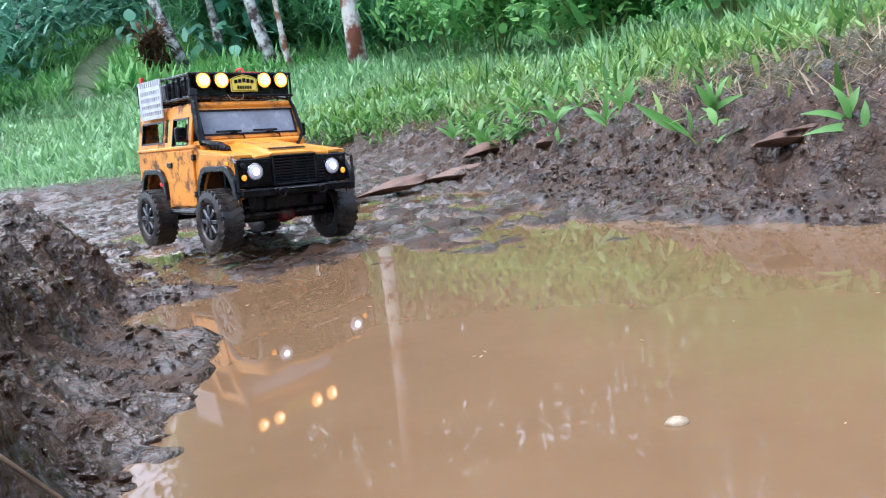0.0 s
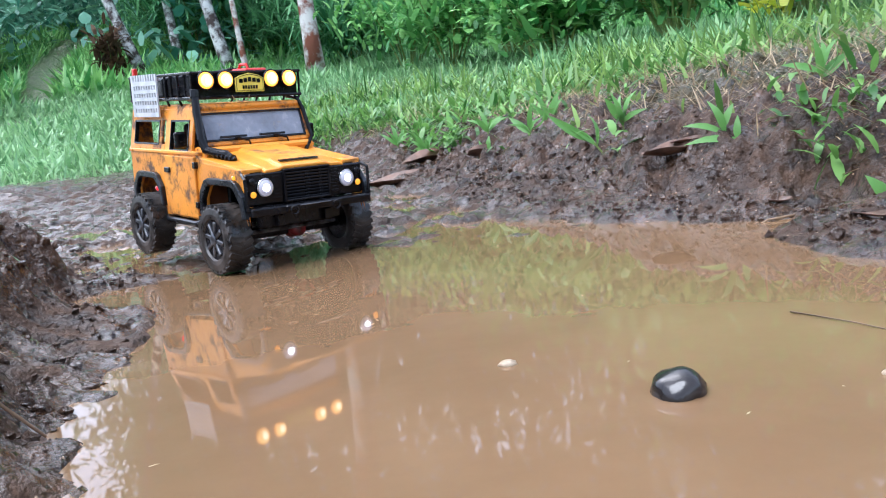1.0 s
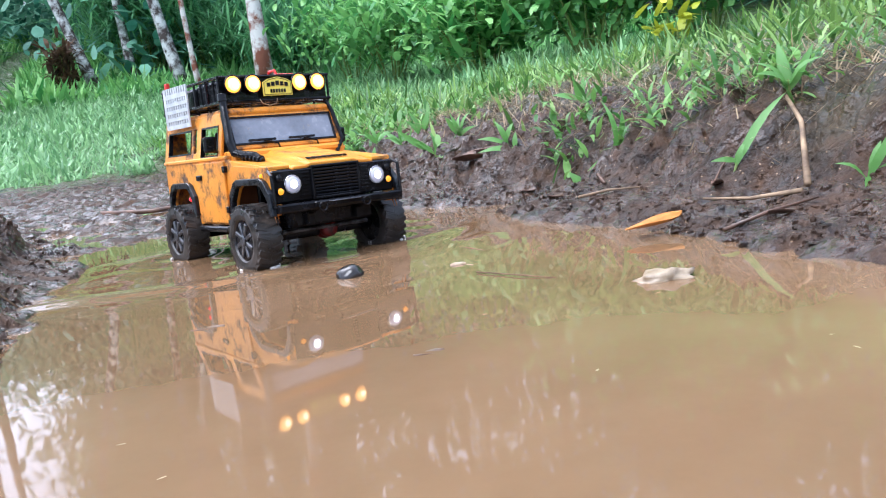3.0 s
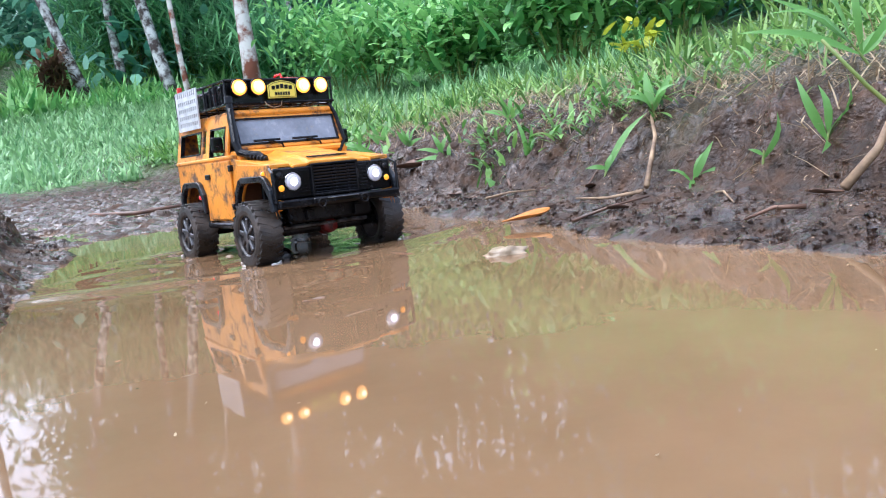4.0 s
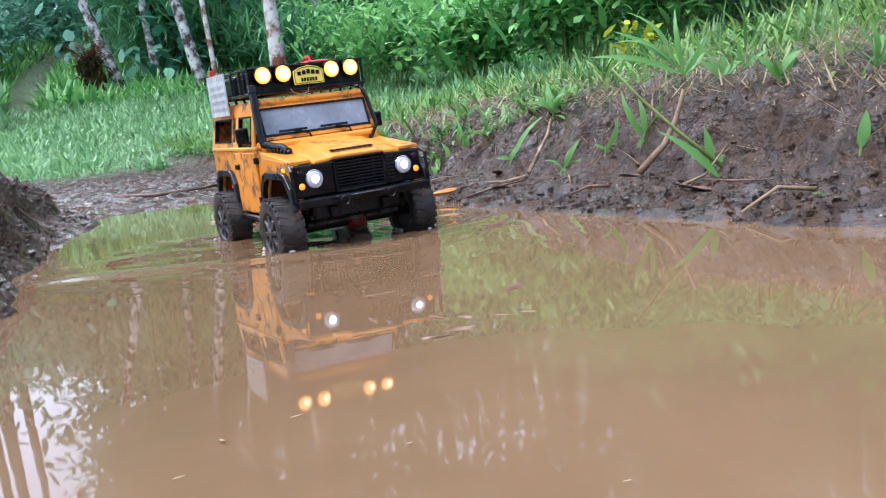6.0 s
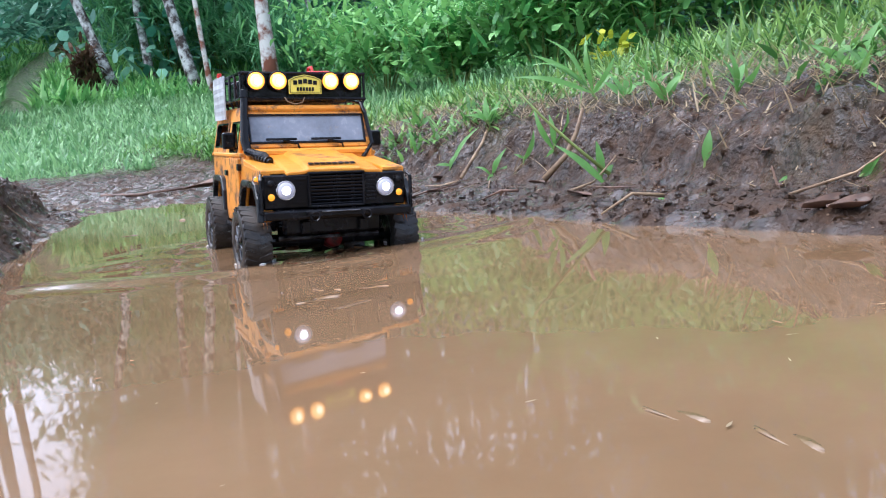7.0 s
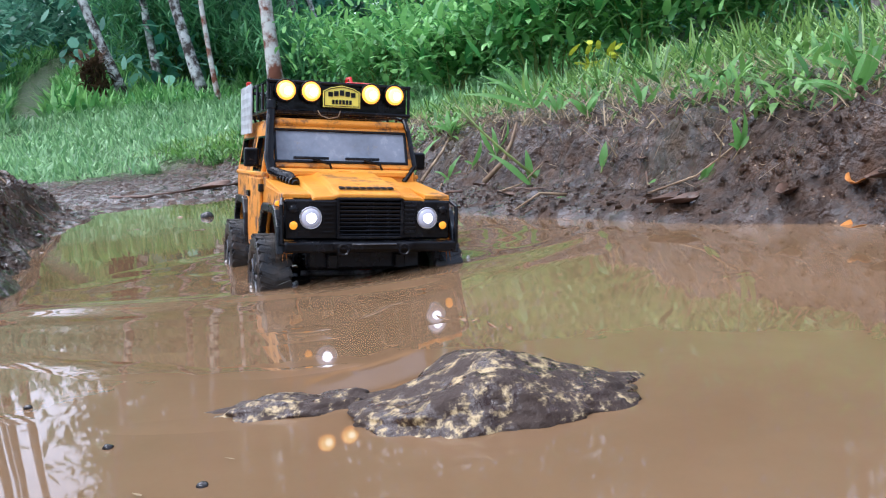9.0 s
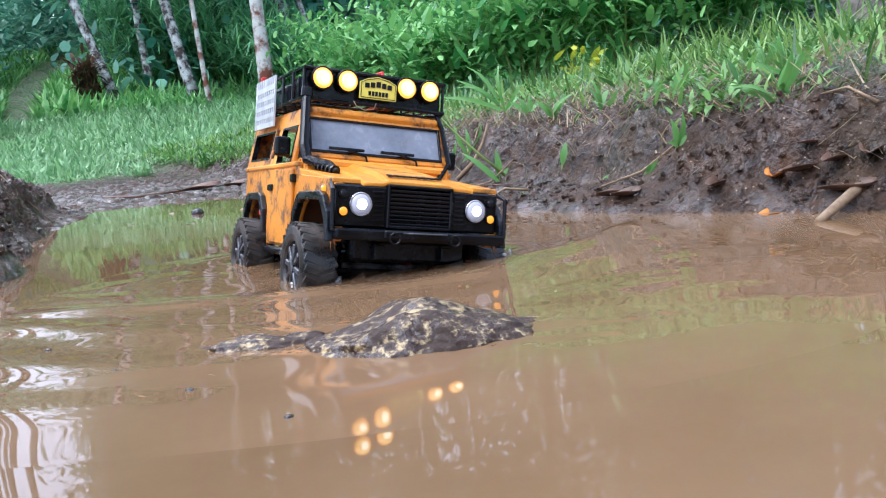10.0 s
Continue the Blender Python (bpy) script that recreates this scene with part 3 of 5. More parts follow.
        # cage bar up the screen pillar
        bm = tube(bmesh.new(), [(s * 0.066, 0.098, 0.033), (s * 0.080, 0.104, 0.050), (s * 0.0755, 0.116, 0.088), (s * 0.073, 0.124, 0.101), (s * 0.071, 0.150, 0.104)], 0.0028, 8)
        part("roll_cage_bar", bm, M_BLACK, truck)
        # front wing top and marker lamp
        bm = bmesh.new()
        prism(bm, [(0.003, 0.018), (0.003, 0.0225), (0.040, 0.0265), (0.112, 0.0345), (0.112, 0.028)], 0, s * 0.057 if s > 0 else -W - 0.0015, W + 0.0015 if s > 0 else -0.057, 0.001)
        part("front_wing", bm, M_PAINT, truck)
        lamp(truck, "side_repeater", s * (W + 0.003), 0.020, 0.012, 0.0035, M_AMBER, 0.002)
        # seats seen through the openings
        bm = box(bmesh.new(), s * 0.038 - 0.022, s * 0.038 + 0.022, 0.175, 0.215, 0.0, 0.018, 0.006, seg=2)
        box(bm, s * 0.038 - 0.020, s * 0.038 + 0.020, 0.205, 0.220, 0.015, 0.074, 0.006, seg=2)
        part("seat", bm, M_SEAT, truck, "dark moulded seat")
        # tail lamp
        bm = cyl(bmesh.new(), (s * 0.070, 0.362, 0.0), (s * 0.070, 0.368, 0.0), 0.007)
        part("tail_lamp", bm, M_REDGLOW, truck)
    lamp(truck, "rear_marker", -W - 0.003, 0.262, -0.012, 0.0032, M_REDGLOW, 0.002)
    # bonnet with raised centre
    bm = bmesh.new()
    sec = [(0.000, 0.0200), (0.030, 0.0260), (0.070, 0.0325), (0.103, 0.0380)]
    cols = [(-0.0565, -0.003), (-0.052, 0.0005), (-0.036, 0.0015), (-0.030, 0.0052), (0.030, 0.0052), (0.036, 0.0015), (0.052, 0.0005), (0.0565, -0.003)]
    grid = [[bm.verts.new((cx, cy, cz + dz * (1 if i else 0.55))) for cx, dz in cols] for i, (cy, cz) in enumerate(sec)]
    for a, b in zip(grid, grid[1:]):
        for k in range(len(cols) - 1):
            bm.faces.new((a[k], a[k + 1], b[k + 1], b[k]))
    r = bmesh.ops.extrude_face_region(bm, geom=bm.faces[:])
    bmesh.ops.translate(bm, verts=[v for v in r["geom"] if isinstance(v, bmesh.types.BMVert)], vec=(0, 0, -0.004))
    bmesh.ops.recalc_face_normals(bm, faces=bm.faces)
    bmesh.ops.bevel(bm, geom=[e for e in bm.edges if e.calc_face_angle(0) > 0.25], offset=0.0012, segments=2, affect="EDGES", profile=0.5)
    bonnet = part("bonnet", bm, M_PAINT, truck, "orange bonnet with worn muddy paint")
    # dark bars where the maker's name stands
    for k in range(8):
        m = Matrix.Translation((-0.0245 + 0.007 * k, 0.0135, 0.0284)) @ Matrix.Rotation(0.21, 4, "X")
        part("name_bar", box(bmesh.new(), -0.0029, 0.0029, -0.0028, 0.0028, -0.0006, 0.0007, 0.0002, m), M_BLACK, bonnet)
    # scuttle and screen frame
    bm = box(bmesh.new(), -0.079, 0.079, 0.100, 0.132, 0.030, 0.0455, 0.002)
    part("scuttle", bm, M_PAINT, truck)
    bm = bmesh.new()
    for x0, x1 in ((-0.070, -0.006), (0.006, 0.070)):
        box(bm, x0, x1, 0.0975, 0.103, 0.037, 0.0445, 0.002)
    part("vent_flap", bm, M_PAINT, truck)
    tilt = Matrix.Translation((0, 0.1085, 0.0455)) @ Matrix.Rotation(-0.33, 4, "X")
    bm = bmesh.new()
    for x0, x1, z0, z1 in ((-0.080, 0.080, 0.0, 0.006), (-0.077, 0.077, 0.0425, 0.053), (-0.080, -0.0725, 0.0, 0.050), (0.0725, 0.080, 0.0, 0.050)):
        box(bm, x0, x1, -0.003, 0.003, z0, z1, 0.001, tilt)
    frame_ob = part("screen_frame", bm, M_PAINT_DIRTY, truck)
    bm = bmesh.new()
    for x0, x1, z0, z1 in ((-0.0735, 0.0735, 0.0052, 0.008), (-0.0735, 0.0735, 0.041, 0.0432), (-0.0735, -0.071, 0.005, 0.043), (0.071, 0.0735, 0.005, 0.043)):
        box(bm, x0, x1, -0.0042, 0.001, z0, z1, 0.0005, tilt)
    part("screen_seal", bm, M_BLACK, frame_ob)
    bm = box(bmesh.new(), -0.0725, 0.0725, -0.0018, -0.0004, 0.006, 0.0425, 0, tilt)
    part("windscreen", bm, M_SCREEN, frame_ob, "mud-speckled windscreen glass, sky reflection put into its pale tone")
    for x in (-0.030, 0.026):
        bm = tube(bmesh.new(), [tilt @ Vector(p) for p in ((x + 0.016, -0.006, -0.002), (x + 0.014, -0.008, 0.003), (x - 0.004, -0.007, 0.0085))], 0.0013, 6)
        box(bm, x - 0.024, x + 0.014, -0.0068, -0.0045, 0.0085, 0.0112, 0.0004, tilt)
        part("wiper", bm, M_BLACK, truck, "black windscreen wiper")
    # roof, rear wall, floor, chassis
    bm = box(bmesh.new(), -0.0735, 0.0735, 0.119, 0.364, 0.089, 0.0985, 0.004, seg=2)
    part("roof", bm, M_PAINT_DIRTY, truck, "orange roof with rusty-looking dirt")
    bm = bmesh.new()
    box(bm, -W, W, 0.358, 0.363, -0.030, 0.046, 0.001)
    box(bm, -0.074, -0.050, 0.358, 0.363, 0.046, 0.092, 0.001)
    box(bm, 0.050, 0.074, 0.358, 0.363, 0.046, 0.092, 0.001)
    part("rear_wall", bm, M_PAINT_DIRTY, truck)
    bm = box(bmesh.new(), -W + 0.003, W - 0.003, 0.118, 0.358, -0.040, -0.034, 0)
    box(bm, -W + 0.003, W - 0.003, 0.118, 0.122, -0.040, 0.044, 0)
    part("cab_floor", bm, M_INNER, truck)
    bm = bmesh.new()
    for s in (-1, 1):
        box(bm, s * 0.034 - 0.005, s * 0.034 + 0.005, 0.006, 0.360, -0.050, -0.036, 0.001)
    box(bm, -0.045, 0.045, 0.01, 0.10, -0.035, 0.012, 0.002)
    part("chassis", bm, M_BLACK, truck)
    # Added dark block that stands for the shade under the cab.
    bm = box(bmesh.new(), -0.030, 0.030, 0.115, 0.235, -0.062, -0.038, 0.004)
    part("underbody_shade_block", bm, M_BLACK, truck)
    # Two added dark panels close the view through where underbody shade falls.
    bm = box(bmesh.new(), -0.058, 0.058, 0.014, 0.026, -0.052, -0.030, 0.003)
    box(bm, -0.058, 0.058, 0.088, 0.094, -0.054, 0.010, 0.002)
    part("nose_shade_panels", bm, M_BLACK, truck)
    for s in (-1, 1):
        part("suspension_link", tube(bmesh.new(), [(s * 0.030, AXLE_F + 0.005, AXLE_Z), (s * 0.022, 0.150, -0.055)], 0.003, 6), M_BLACK, truck)
        part("suspension_link", tube(bmesh.new(), [(s * 0.030, AXLE_R - 0.005, AXLE_Z), (s * 0.022, 0.210, -0.055)], 0.003, 6), M_BLACK, truck)
    for y in (AXLE_F, AXLE_R):
        bm = cyl(bmesh.new(), (-0.072, y, AXLE_Z), (0.072, y, AXLE_Z), 0.0075)
        axle = part("axle", bm, M_BLACK, truck)
        bm = bmesh.new()
        bmesh.ops.create_uvsphere(bm, u_segments=16, v_segments=10, radius=0.0125)
        bmesh.ops.translate(bm, verts=bm.verts, vec=(0.006, y, AXLE_Z))
        cyl(bm, (0.006, y - 0.018, AXLE_Z), (0.006, y, AXLE_Z), 0.009, 0.0115)
        part("differential", bm, M_DARKRED, axle, "red differential cover", smooth=True)
        for s in (-1, 1):
            bm = bmesh.new()
            tube(bm, [(s * 0.052, y + 0.006, AXLE_Z + 0.004), (s * 0.048, y + 0.012, -0.012)], 0.0045, 10)
            for k in range(7):
                cyl(bm, (s * 0.0515 - s * 0.0005 * k, y + 0.0065 + 0.0007 * k, -0.046 + 0.0042 * k), (s * 0.0513 - s * 0.0005 * k, y + 0.0066 + 0.0007 * k, -0.0442 + 0.0042 * k), 0.0072, n=12)
            part("shock_absorber", bm, M_BLACK, axle)
    bm = tube(bmesh.new(), [(-0.060, AXLE_F - 0.016, AXLE_Z + 0.004), (0.060, AXLE_F - 0.016, AXLE_Z + 0.004)], 0.0028, 8)
    part("steering_rod", bm, M_RIM, truck)
    # front: black face, grille slats, side vents, headlamps, bumper
    bm = bmesh.new()
    box(bm, -W - 0.001, W + 0.001, -0.001, 0.006, -0.021, 0.0175, 0.002)
    face = part("front_panel", bm, M_BLACK, truck, "black front panel")
    bm = bmesh.new()
    for z0, z1 in ((-0.0205, -0.0175), (0.0165, 0.0195)):
        box(bm, -0.0325, 0.0325, -0.0052, 0.001, z0, z1, 0.0008)
    for s in (-1, 1):
        box(bm, s * 0.0315 - 0.0016, s * 0.0315 + 0.0016, -0.0052, 0.001, -0.0205, 0.0195, 0.0008)
    part("grille_frame", bm, M_BLACK, face)
    for k in range(9):
        bm = box(bmesh.new(), -0.030, 0.030, -0.0042, 0.000, -0.0012, 0.0012, 0.0004, Matrix.Rotation(0.4, 4, "X"))
        ob = part("grille_slat", bm, M_BLACK, face)
        ob.location = (0, 0, -0.0150 + 0.0038 * k)
    for s in (-1, 1):
        for k in range(7):
            bm = box(bmesh.new(), s * 0.041 - 0.006, s * 0.041 + 0.006, -0.003, 0.000, -0.001, 0.001, 0.0003)
            ob = part("vent_slat", bm, M_BLACK, face)
            ob.location = (0, 0, -0.0135 + 0.0042 * k)
        lamp(face, "headlamp", s * 0.058, -0.003, 0.0, 0.0100, M_WHITE, 0.006, label="lit round white headlamp", core=M_WHITE_CORE)
        lamp(face, "indicator", s * 0.0745, -0.0035, -0.007, 0.0042, M_AMBER, 0.004, M_BLACK, "lit amber indicator")
        lamp(face, "side_light", s * 0.0745, -0.003, 0.008, 0.0040, M_BLACK, 0.004, M_BLACK)
        bm = tube(bmesh.new(), [(s * 0.078, -0.012, -0.026), (s * 0.0865, -0.010, -0.024), (s * 0.0868, -0.008, 0.012), (s * 0.084, 0.004, 0.017)], 0.0021, 8)
        part("corner_guard", bm, M_BLACK, truck, "black bent corner guard bar")
        bm = box(bmesh.new(), s * (W - 0.004) - 0.006, s * (W - 0.004) + 0.0055, 0.001, 0.010, -0.034, 0.018, 0.0015)
        part("wing_corner", bm, M_PAINT, truck)
    bm = box(bmesh.new(), -W - 0.003, W + 0.003, -0.016, 0.004, -0.032, -0.0215, 0.0022, seg=2)
    box(bm, -0.040, 0.040, -0.0185, -0.010, -0.030, -0.022, 0.0015)
    bumper = part("front_bumper", bm, M_BLACK, truck, "black front bumper with mud")
    bm = box(bmesh.new(), -0.022, 0.022, -0.0200, -0.0175, -0.0245, -0.0232, 0.0004)
    part("fairlead", bm, M_RIM, bumper)
    for s in (-1, 1):
        bm = tube(bmesh.new(), [(s * 0.03 + 0.005 * math.cos(a), -0.019, -0.029 + 0.005 * math.sin(a)) for a in [k * math.tau / 10 for k in range(11)]], 0.0012, 6)
        part("shackle", bm, M_BLACK, bumper)
    bm = box(bmesh.new(), -W, W, 0.362, 0.374, -0.036, -0.024, 0.002)
    part("rear_bumper", bm, M_BLACK, truck)
    # snorkel
    bm = tube(bmesh.new(), [(-0.060, 0.062, 0.030), (-0.064, 0.074, 0.037), (-0.070, 0.090, 0.039), (-0.0775, 0.1005, 0.043), (-0.0800, 0.106, 0.056), (-0.0770, 0.116, 0.086), (-0.0755, 0.121, 0.100), (-0.0745, 0.123, 0.108)],
              [0.0040, 0.0052, 0.0055, 0.0055, 0.0052, 0.0048, 0.0048, 0.0048], 12)
    cyl(bm, (-0.0745, 0.1235, 0.107), (-0.0742, 0.1245, 0.117), 0.0062, 0.0058, 14, 0.0008)
    for k in range(5):
        p = 0.064 + 0.006 * k
        cyl(bm, (-0.061 - 0.0019 * k, p, 0.031 + 0.0014 * k), (-0.0615 - 0.0019 * k, p + 0.002, 0.0316 + 0.0014 * k), 0.0060, n=12)
    part("snorkel", bm, M_BLACK, truck, "black snorkel pipe up the windscreen pillar", smooth=False)
    # roof rack with rails
    rack = new("roof_rack", None)
    rack.parent = truck
    for z, r in ((0.106, 0.0022), (0.137, 0.0020)):
        x, y0, y1 = (0.078, 0.122, 0.352)
        part("rail", tube(bmesh.new(), [(-x, y0, z), (x, y0, z), (x, y1, z), (-x, y1, z), (-x, y0, z)], r, 6), M_BLACK, rack, "black tubular rack rail")
    for k in range(6):
        y = 0.124 + 0.045 * k
        for s in (-1, 1):
            part("post", tube(bmesh.new(), [(s * 0.078, y, 0.137), (s * 0.078, y, 0.106), (s * 0.074, y, 0.097)], 0.0016, 6), M_BLACK, rack)
        part("crossbar", tube(bmesh.new(), [(-0.078, y, 0.1055), (0.078, y, 0.1055)], 0.0014, 6), M_BLACK, rack)
    for k in range(9):
        x = -0.064 + 0.016 * k
        part("slat", tube(bmesh.new(), [(x, 0.122, 0.1065), (x, 0.352, 0.1065)], 0.0012, 6), M_BLACK, rack)
    bm = box(bmesh.new(), -0.076, 0.076, 0.126, 0.132, 0.106, 0.137, 0.001)
    part("wind_deflector", bm, M_BLACK, rack)
    for x, mt in ((-0.060, M_WARM), (-0.033, M_WARM), (0.033, M_WARM), (0.060, M_WARM)):
        ob = lamp(rack, "spot_lamp", x, 0.1185, 0.1275, 0.0112, mt, 0.008, M_BLACK, "lit round warm yellow spot lamp", M_WARM_CORE, M_WARM_HOT, 0.72)
    # yellow plate: arched top, dark border and bars for its lettering
    def plate(w, h, lift):
        return [(-w, -h), (w, -h), (w, h * 0.45), (w * 0.62, h * 0.78), (0, h), (-w * 0.62, h * 0.78), (-w, h * 0.45)]
    bm = prism(bmesh.new(), [(a, b + 0.1235) for a, b in plate(0.0205, 0.0118, 0)], 1, 0.1170, 0.1185)
    sign = part("sign_plate", bm, M_YELLOW, rack, "yellow arched plate with dark lettering bars")
    bm = bmesh.new()
    pts = [(a, 0.1166, b + 0.1235) for a, b in plate(0.0190, 0.0104, 0)]
    tube(bm, pts + pts[:1], 0.0004, 4)
    part("plate_border", bm, M_BLACK, sign)
    for k in range(5):
        x, dip = -0.0125 + 0.00625 * k, abs(k - 2) / 2
        part("lettering_bar", box(bmesh.new(), x - 0.0025, x + 0.0025, 0.1162, 0.1169, 0.1244 - 0.0014 * dip, 0.1302 - 0.0022 * dip, 0.0002), M_BLACK, sign)
    for k in range(6):
        x = -0.0095 + 0.0038 * k
        part("lettering_bar", box(bmesh.new(), x - 0.0014, x + 0.0014, 0.1162, 0.1169, 0.1152, 0.1198, 0.0002), M_BLACK, sign)
    # sand ladders hung on the near side
    for k, y in enumerate((0.232,)):
        bm = bmesh.new()
        x, L, H = -0.0835, 0.100, 0.056
        ys_ = [y + L * q / 20 for q in range(21)]
        zs_ = [0.084 + H * q for q in (0.0, 0.10, 0.20, 0.28, 0.38, 0.46, 0.56, 0.64, 0.74, 0.84, 1.0)]
        vs_ = [[bm.verts.new((x, b_, c_)) for b_ in ys_] for c_ in zs_]
        for r_ in range(10):
            for c_ in range(20):
                if r_ % 2 == 0 or c_ % 2 == 0 or c_ == 19:
                    bm.faces.new((vs_[r_][c_], vs_[r_][c_ + 1], vs_[r_ + 1][c_ + 1], vs_[r_ + 1][c_]))
        grown = bmesh.ops.extrude_face_region(bm, geom=bm.faces[:])
        bmesh.ops.translate(bm, verts=[q for q in grown["geom"] if isinstance(q, bmesh.types.BMVert)], vec=(0.002, 0, 0))
        bmesh.ops.delete(bm, geom=[q for q in bm.verts if not q.link_faces], context="VERTS")
        bmesh.ops.recalc_face_normals(bm, faces=bm.faces)
        part("sand_ladder", bm, M_ALU, rack, "perforated pale aluminium sand ladder")
    # load on the rack
    bm = box(bmesh.new(), -0.060, -0.012, 0.175, 0.255, 0.108, 0.138, 0.003, seg=2)
    for yy in (0.19, 0.215, 0.24):
        box(bm, -0.0615, -0.0105, yy - 0.002, yy + 0.002, 0.107, 0.1395, 0.0005)
    part("storage_case", bm, M_BLACK, rack, "black strapped storage case")
    bm = box(bmesh.new(), -0.062, -0.006, 0.265, 0.345, 0.108, 0.136, 0.004, seg=2)
    part("duffel_case", bm, M_BLACK, rack)
    bm = box(bmesh.new(), 0.012, 0.044, 0.150, 0.200, 0.108, 0.1425, 0.003, seg=2)
    tube(bm, [(0.020, 0.16, 0.142), (0.020, 0.165, 0.148), (0.020, 0.185, 0.148), (0.020, 0.19, 0.142)], 0.0018, 6)
    part("fuel_can", bm, M_RED, rack, "red jerrycan")
    bm = box(bmesh.new(), -0.076, -0.070, 0.338, 0.346, 0.137, 0.150, 0.001)
    part("beacon", bm, M_RED, rack)
    bm = tube(bmesh.new(), [(0.0, 0.24, 0.139), (0.02, 0.22, 0.143), (0.055, 0.21, 0.142), (0.06, 0.27, 0.142), (0.03, 0.32, 0.141), (0.002, 0.29, 0.142), (0.0, 0.24, 0.139)], 0.002, 6)
    part("strap", bm, M_BLACK, rack)
    bm = tube(bmesh.new(), [(-0.026, 0.1185, 0.108), (-0.023, 0.117, 0.1025), (-0.014, 0.1165, 0.0995), (-0.004, 0.117, 0.1015), (-0.001, 0.1185, 0.108)], 0.0006, 5)
    part("cable", bm, M_TWIG, rack)
    for ob in truck.children_recursive:
        if ob.type == "MESH":
            for v in ob.data.vertices:
                if v.co.y > 0.128:
                    v.co.y = 0.128 + (v.co.y - 0.128) * SHORT
    wheels = [build_wheel(truck, s * TRACK, y, s) for y in (AXLE_F, AXLE_R) for s in (-1, 1)]
    return truck, wheels


truck, truck_wheels = build_truck()


# ---- trees ----
def build_tree(name_label, base, lean, height, r0, mat, leaves=1400, crown_from=0.55, crown_r=1.8, sway=0.0):
    """A tapered, slightly bent trunk with limbs, and a crown of many leaves."""
    root = new("tree", None)
    root.location = base
    tagged(root, name_label, "tree")
    lx, ly = lean
    bm = bmesh.new()
    n = 14
    pts = [(lx * height * k / n + sway * math.sin(k * 0.7 + base[0]), ly * height * k / n, height * k / n - 0.15) for k in range(n + 1)]
    rad = [r0 * (1.25 if k == 0 else 1.0) * (1 - 0.75 * k / n) * (1 + 0.06 * math.sin(k * 2.1)) for k in range(n + 1)]
    tube(bm, pts, rad, 12)
    part("trunk", bm, mat, root, "", smooth=True)
    centres = []
    for k in range(6):
        i = int(n * (crown_from + 0.07 * k)) if crown_from + 0.07 * k < 1 else n
        p = Vector(pts[i])
        a = k * 2.4 + base[1]
        q = p + Vector((math.cos(a), math.sin(a), 0.5)) * crown_r * 0.6
        bm = tube(bmesh.new(), [p, (p + q) / 2 + Vector((0, 0, 0.1)), q], [rad[i] * 0.5, rad[i] * 0.35, rad[i] * 0.12], 7)
        part("limb", bm, mat, root)
        centres += [q, (p + q) / 2]
    c = np.array([list(centres[j]) for j in rng.integers(0, len(centres), leaves)])
    d = rng.normal(size=(leaves, 3)) * crown_r * 0.33
    v, f = blades(c + d, rng.uniform(0.12, 0.28, leaves), rng.uniform(0.03, 0.07, leaves), rng.uniform(0, 6.28, leaves), rng.uniform(0.6, 2.0, leaves), rng.uniform(0, 0.9, leaves))
    crown = raw("crown", v.tolist(), f, M_WOODS_HAZED, False)
    crown.parent = root
    tagged(crown, kind="stuff")
    return root


def on_ground(x, y, dz=0.0):
    return (x, y, float(ground_height(x, y)) + dz)


def put_trees():
    for label, x, y, lean, h, r, mt in (
            ("leaning tree with pale lichen-mottled bark", -4.21, 15.0, (-0.27, 0.02), 9, 0.10, M_BARK),
            ("slightly leaning tree with pale mottled bark", -2.52, 14.0, (-0.19, 0.0), 10, 0.105, M_BARK),
            ("straight tree with white and reddish bark", -1.03, 12.0, (-0.045, 0.0), 10, 0.12, M_BARK_RED),
            ("slim pale-barked tree among tall grass", -3.85, 16.0, (-0.04, 0.0), 10, 0.085, M_BARK),
            ("thin brownish sapling trunk in undergrowth", -2.15, 13.2, (-0.085, 0.0), 7, 0.048, M_BARK_RED),
            ("thin pale trunk before dark woods", -0.25, 14.5, (-0.22, 0.0), 8, 0.055, M_BARK)):
        build_tree(label, on_ground(x, y), lean, h, r, mt, 160 if x < -4 else 1400, 0.62, sway=0.03)


put_trees()


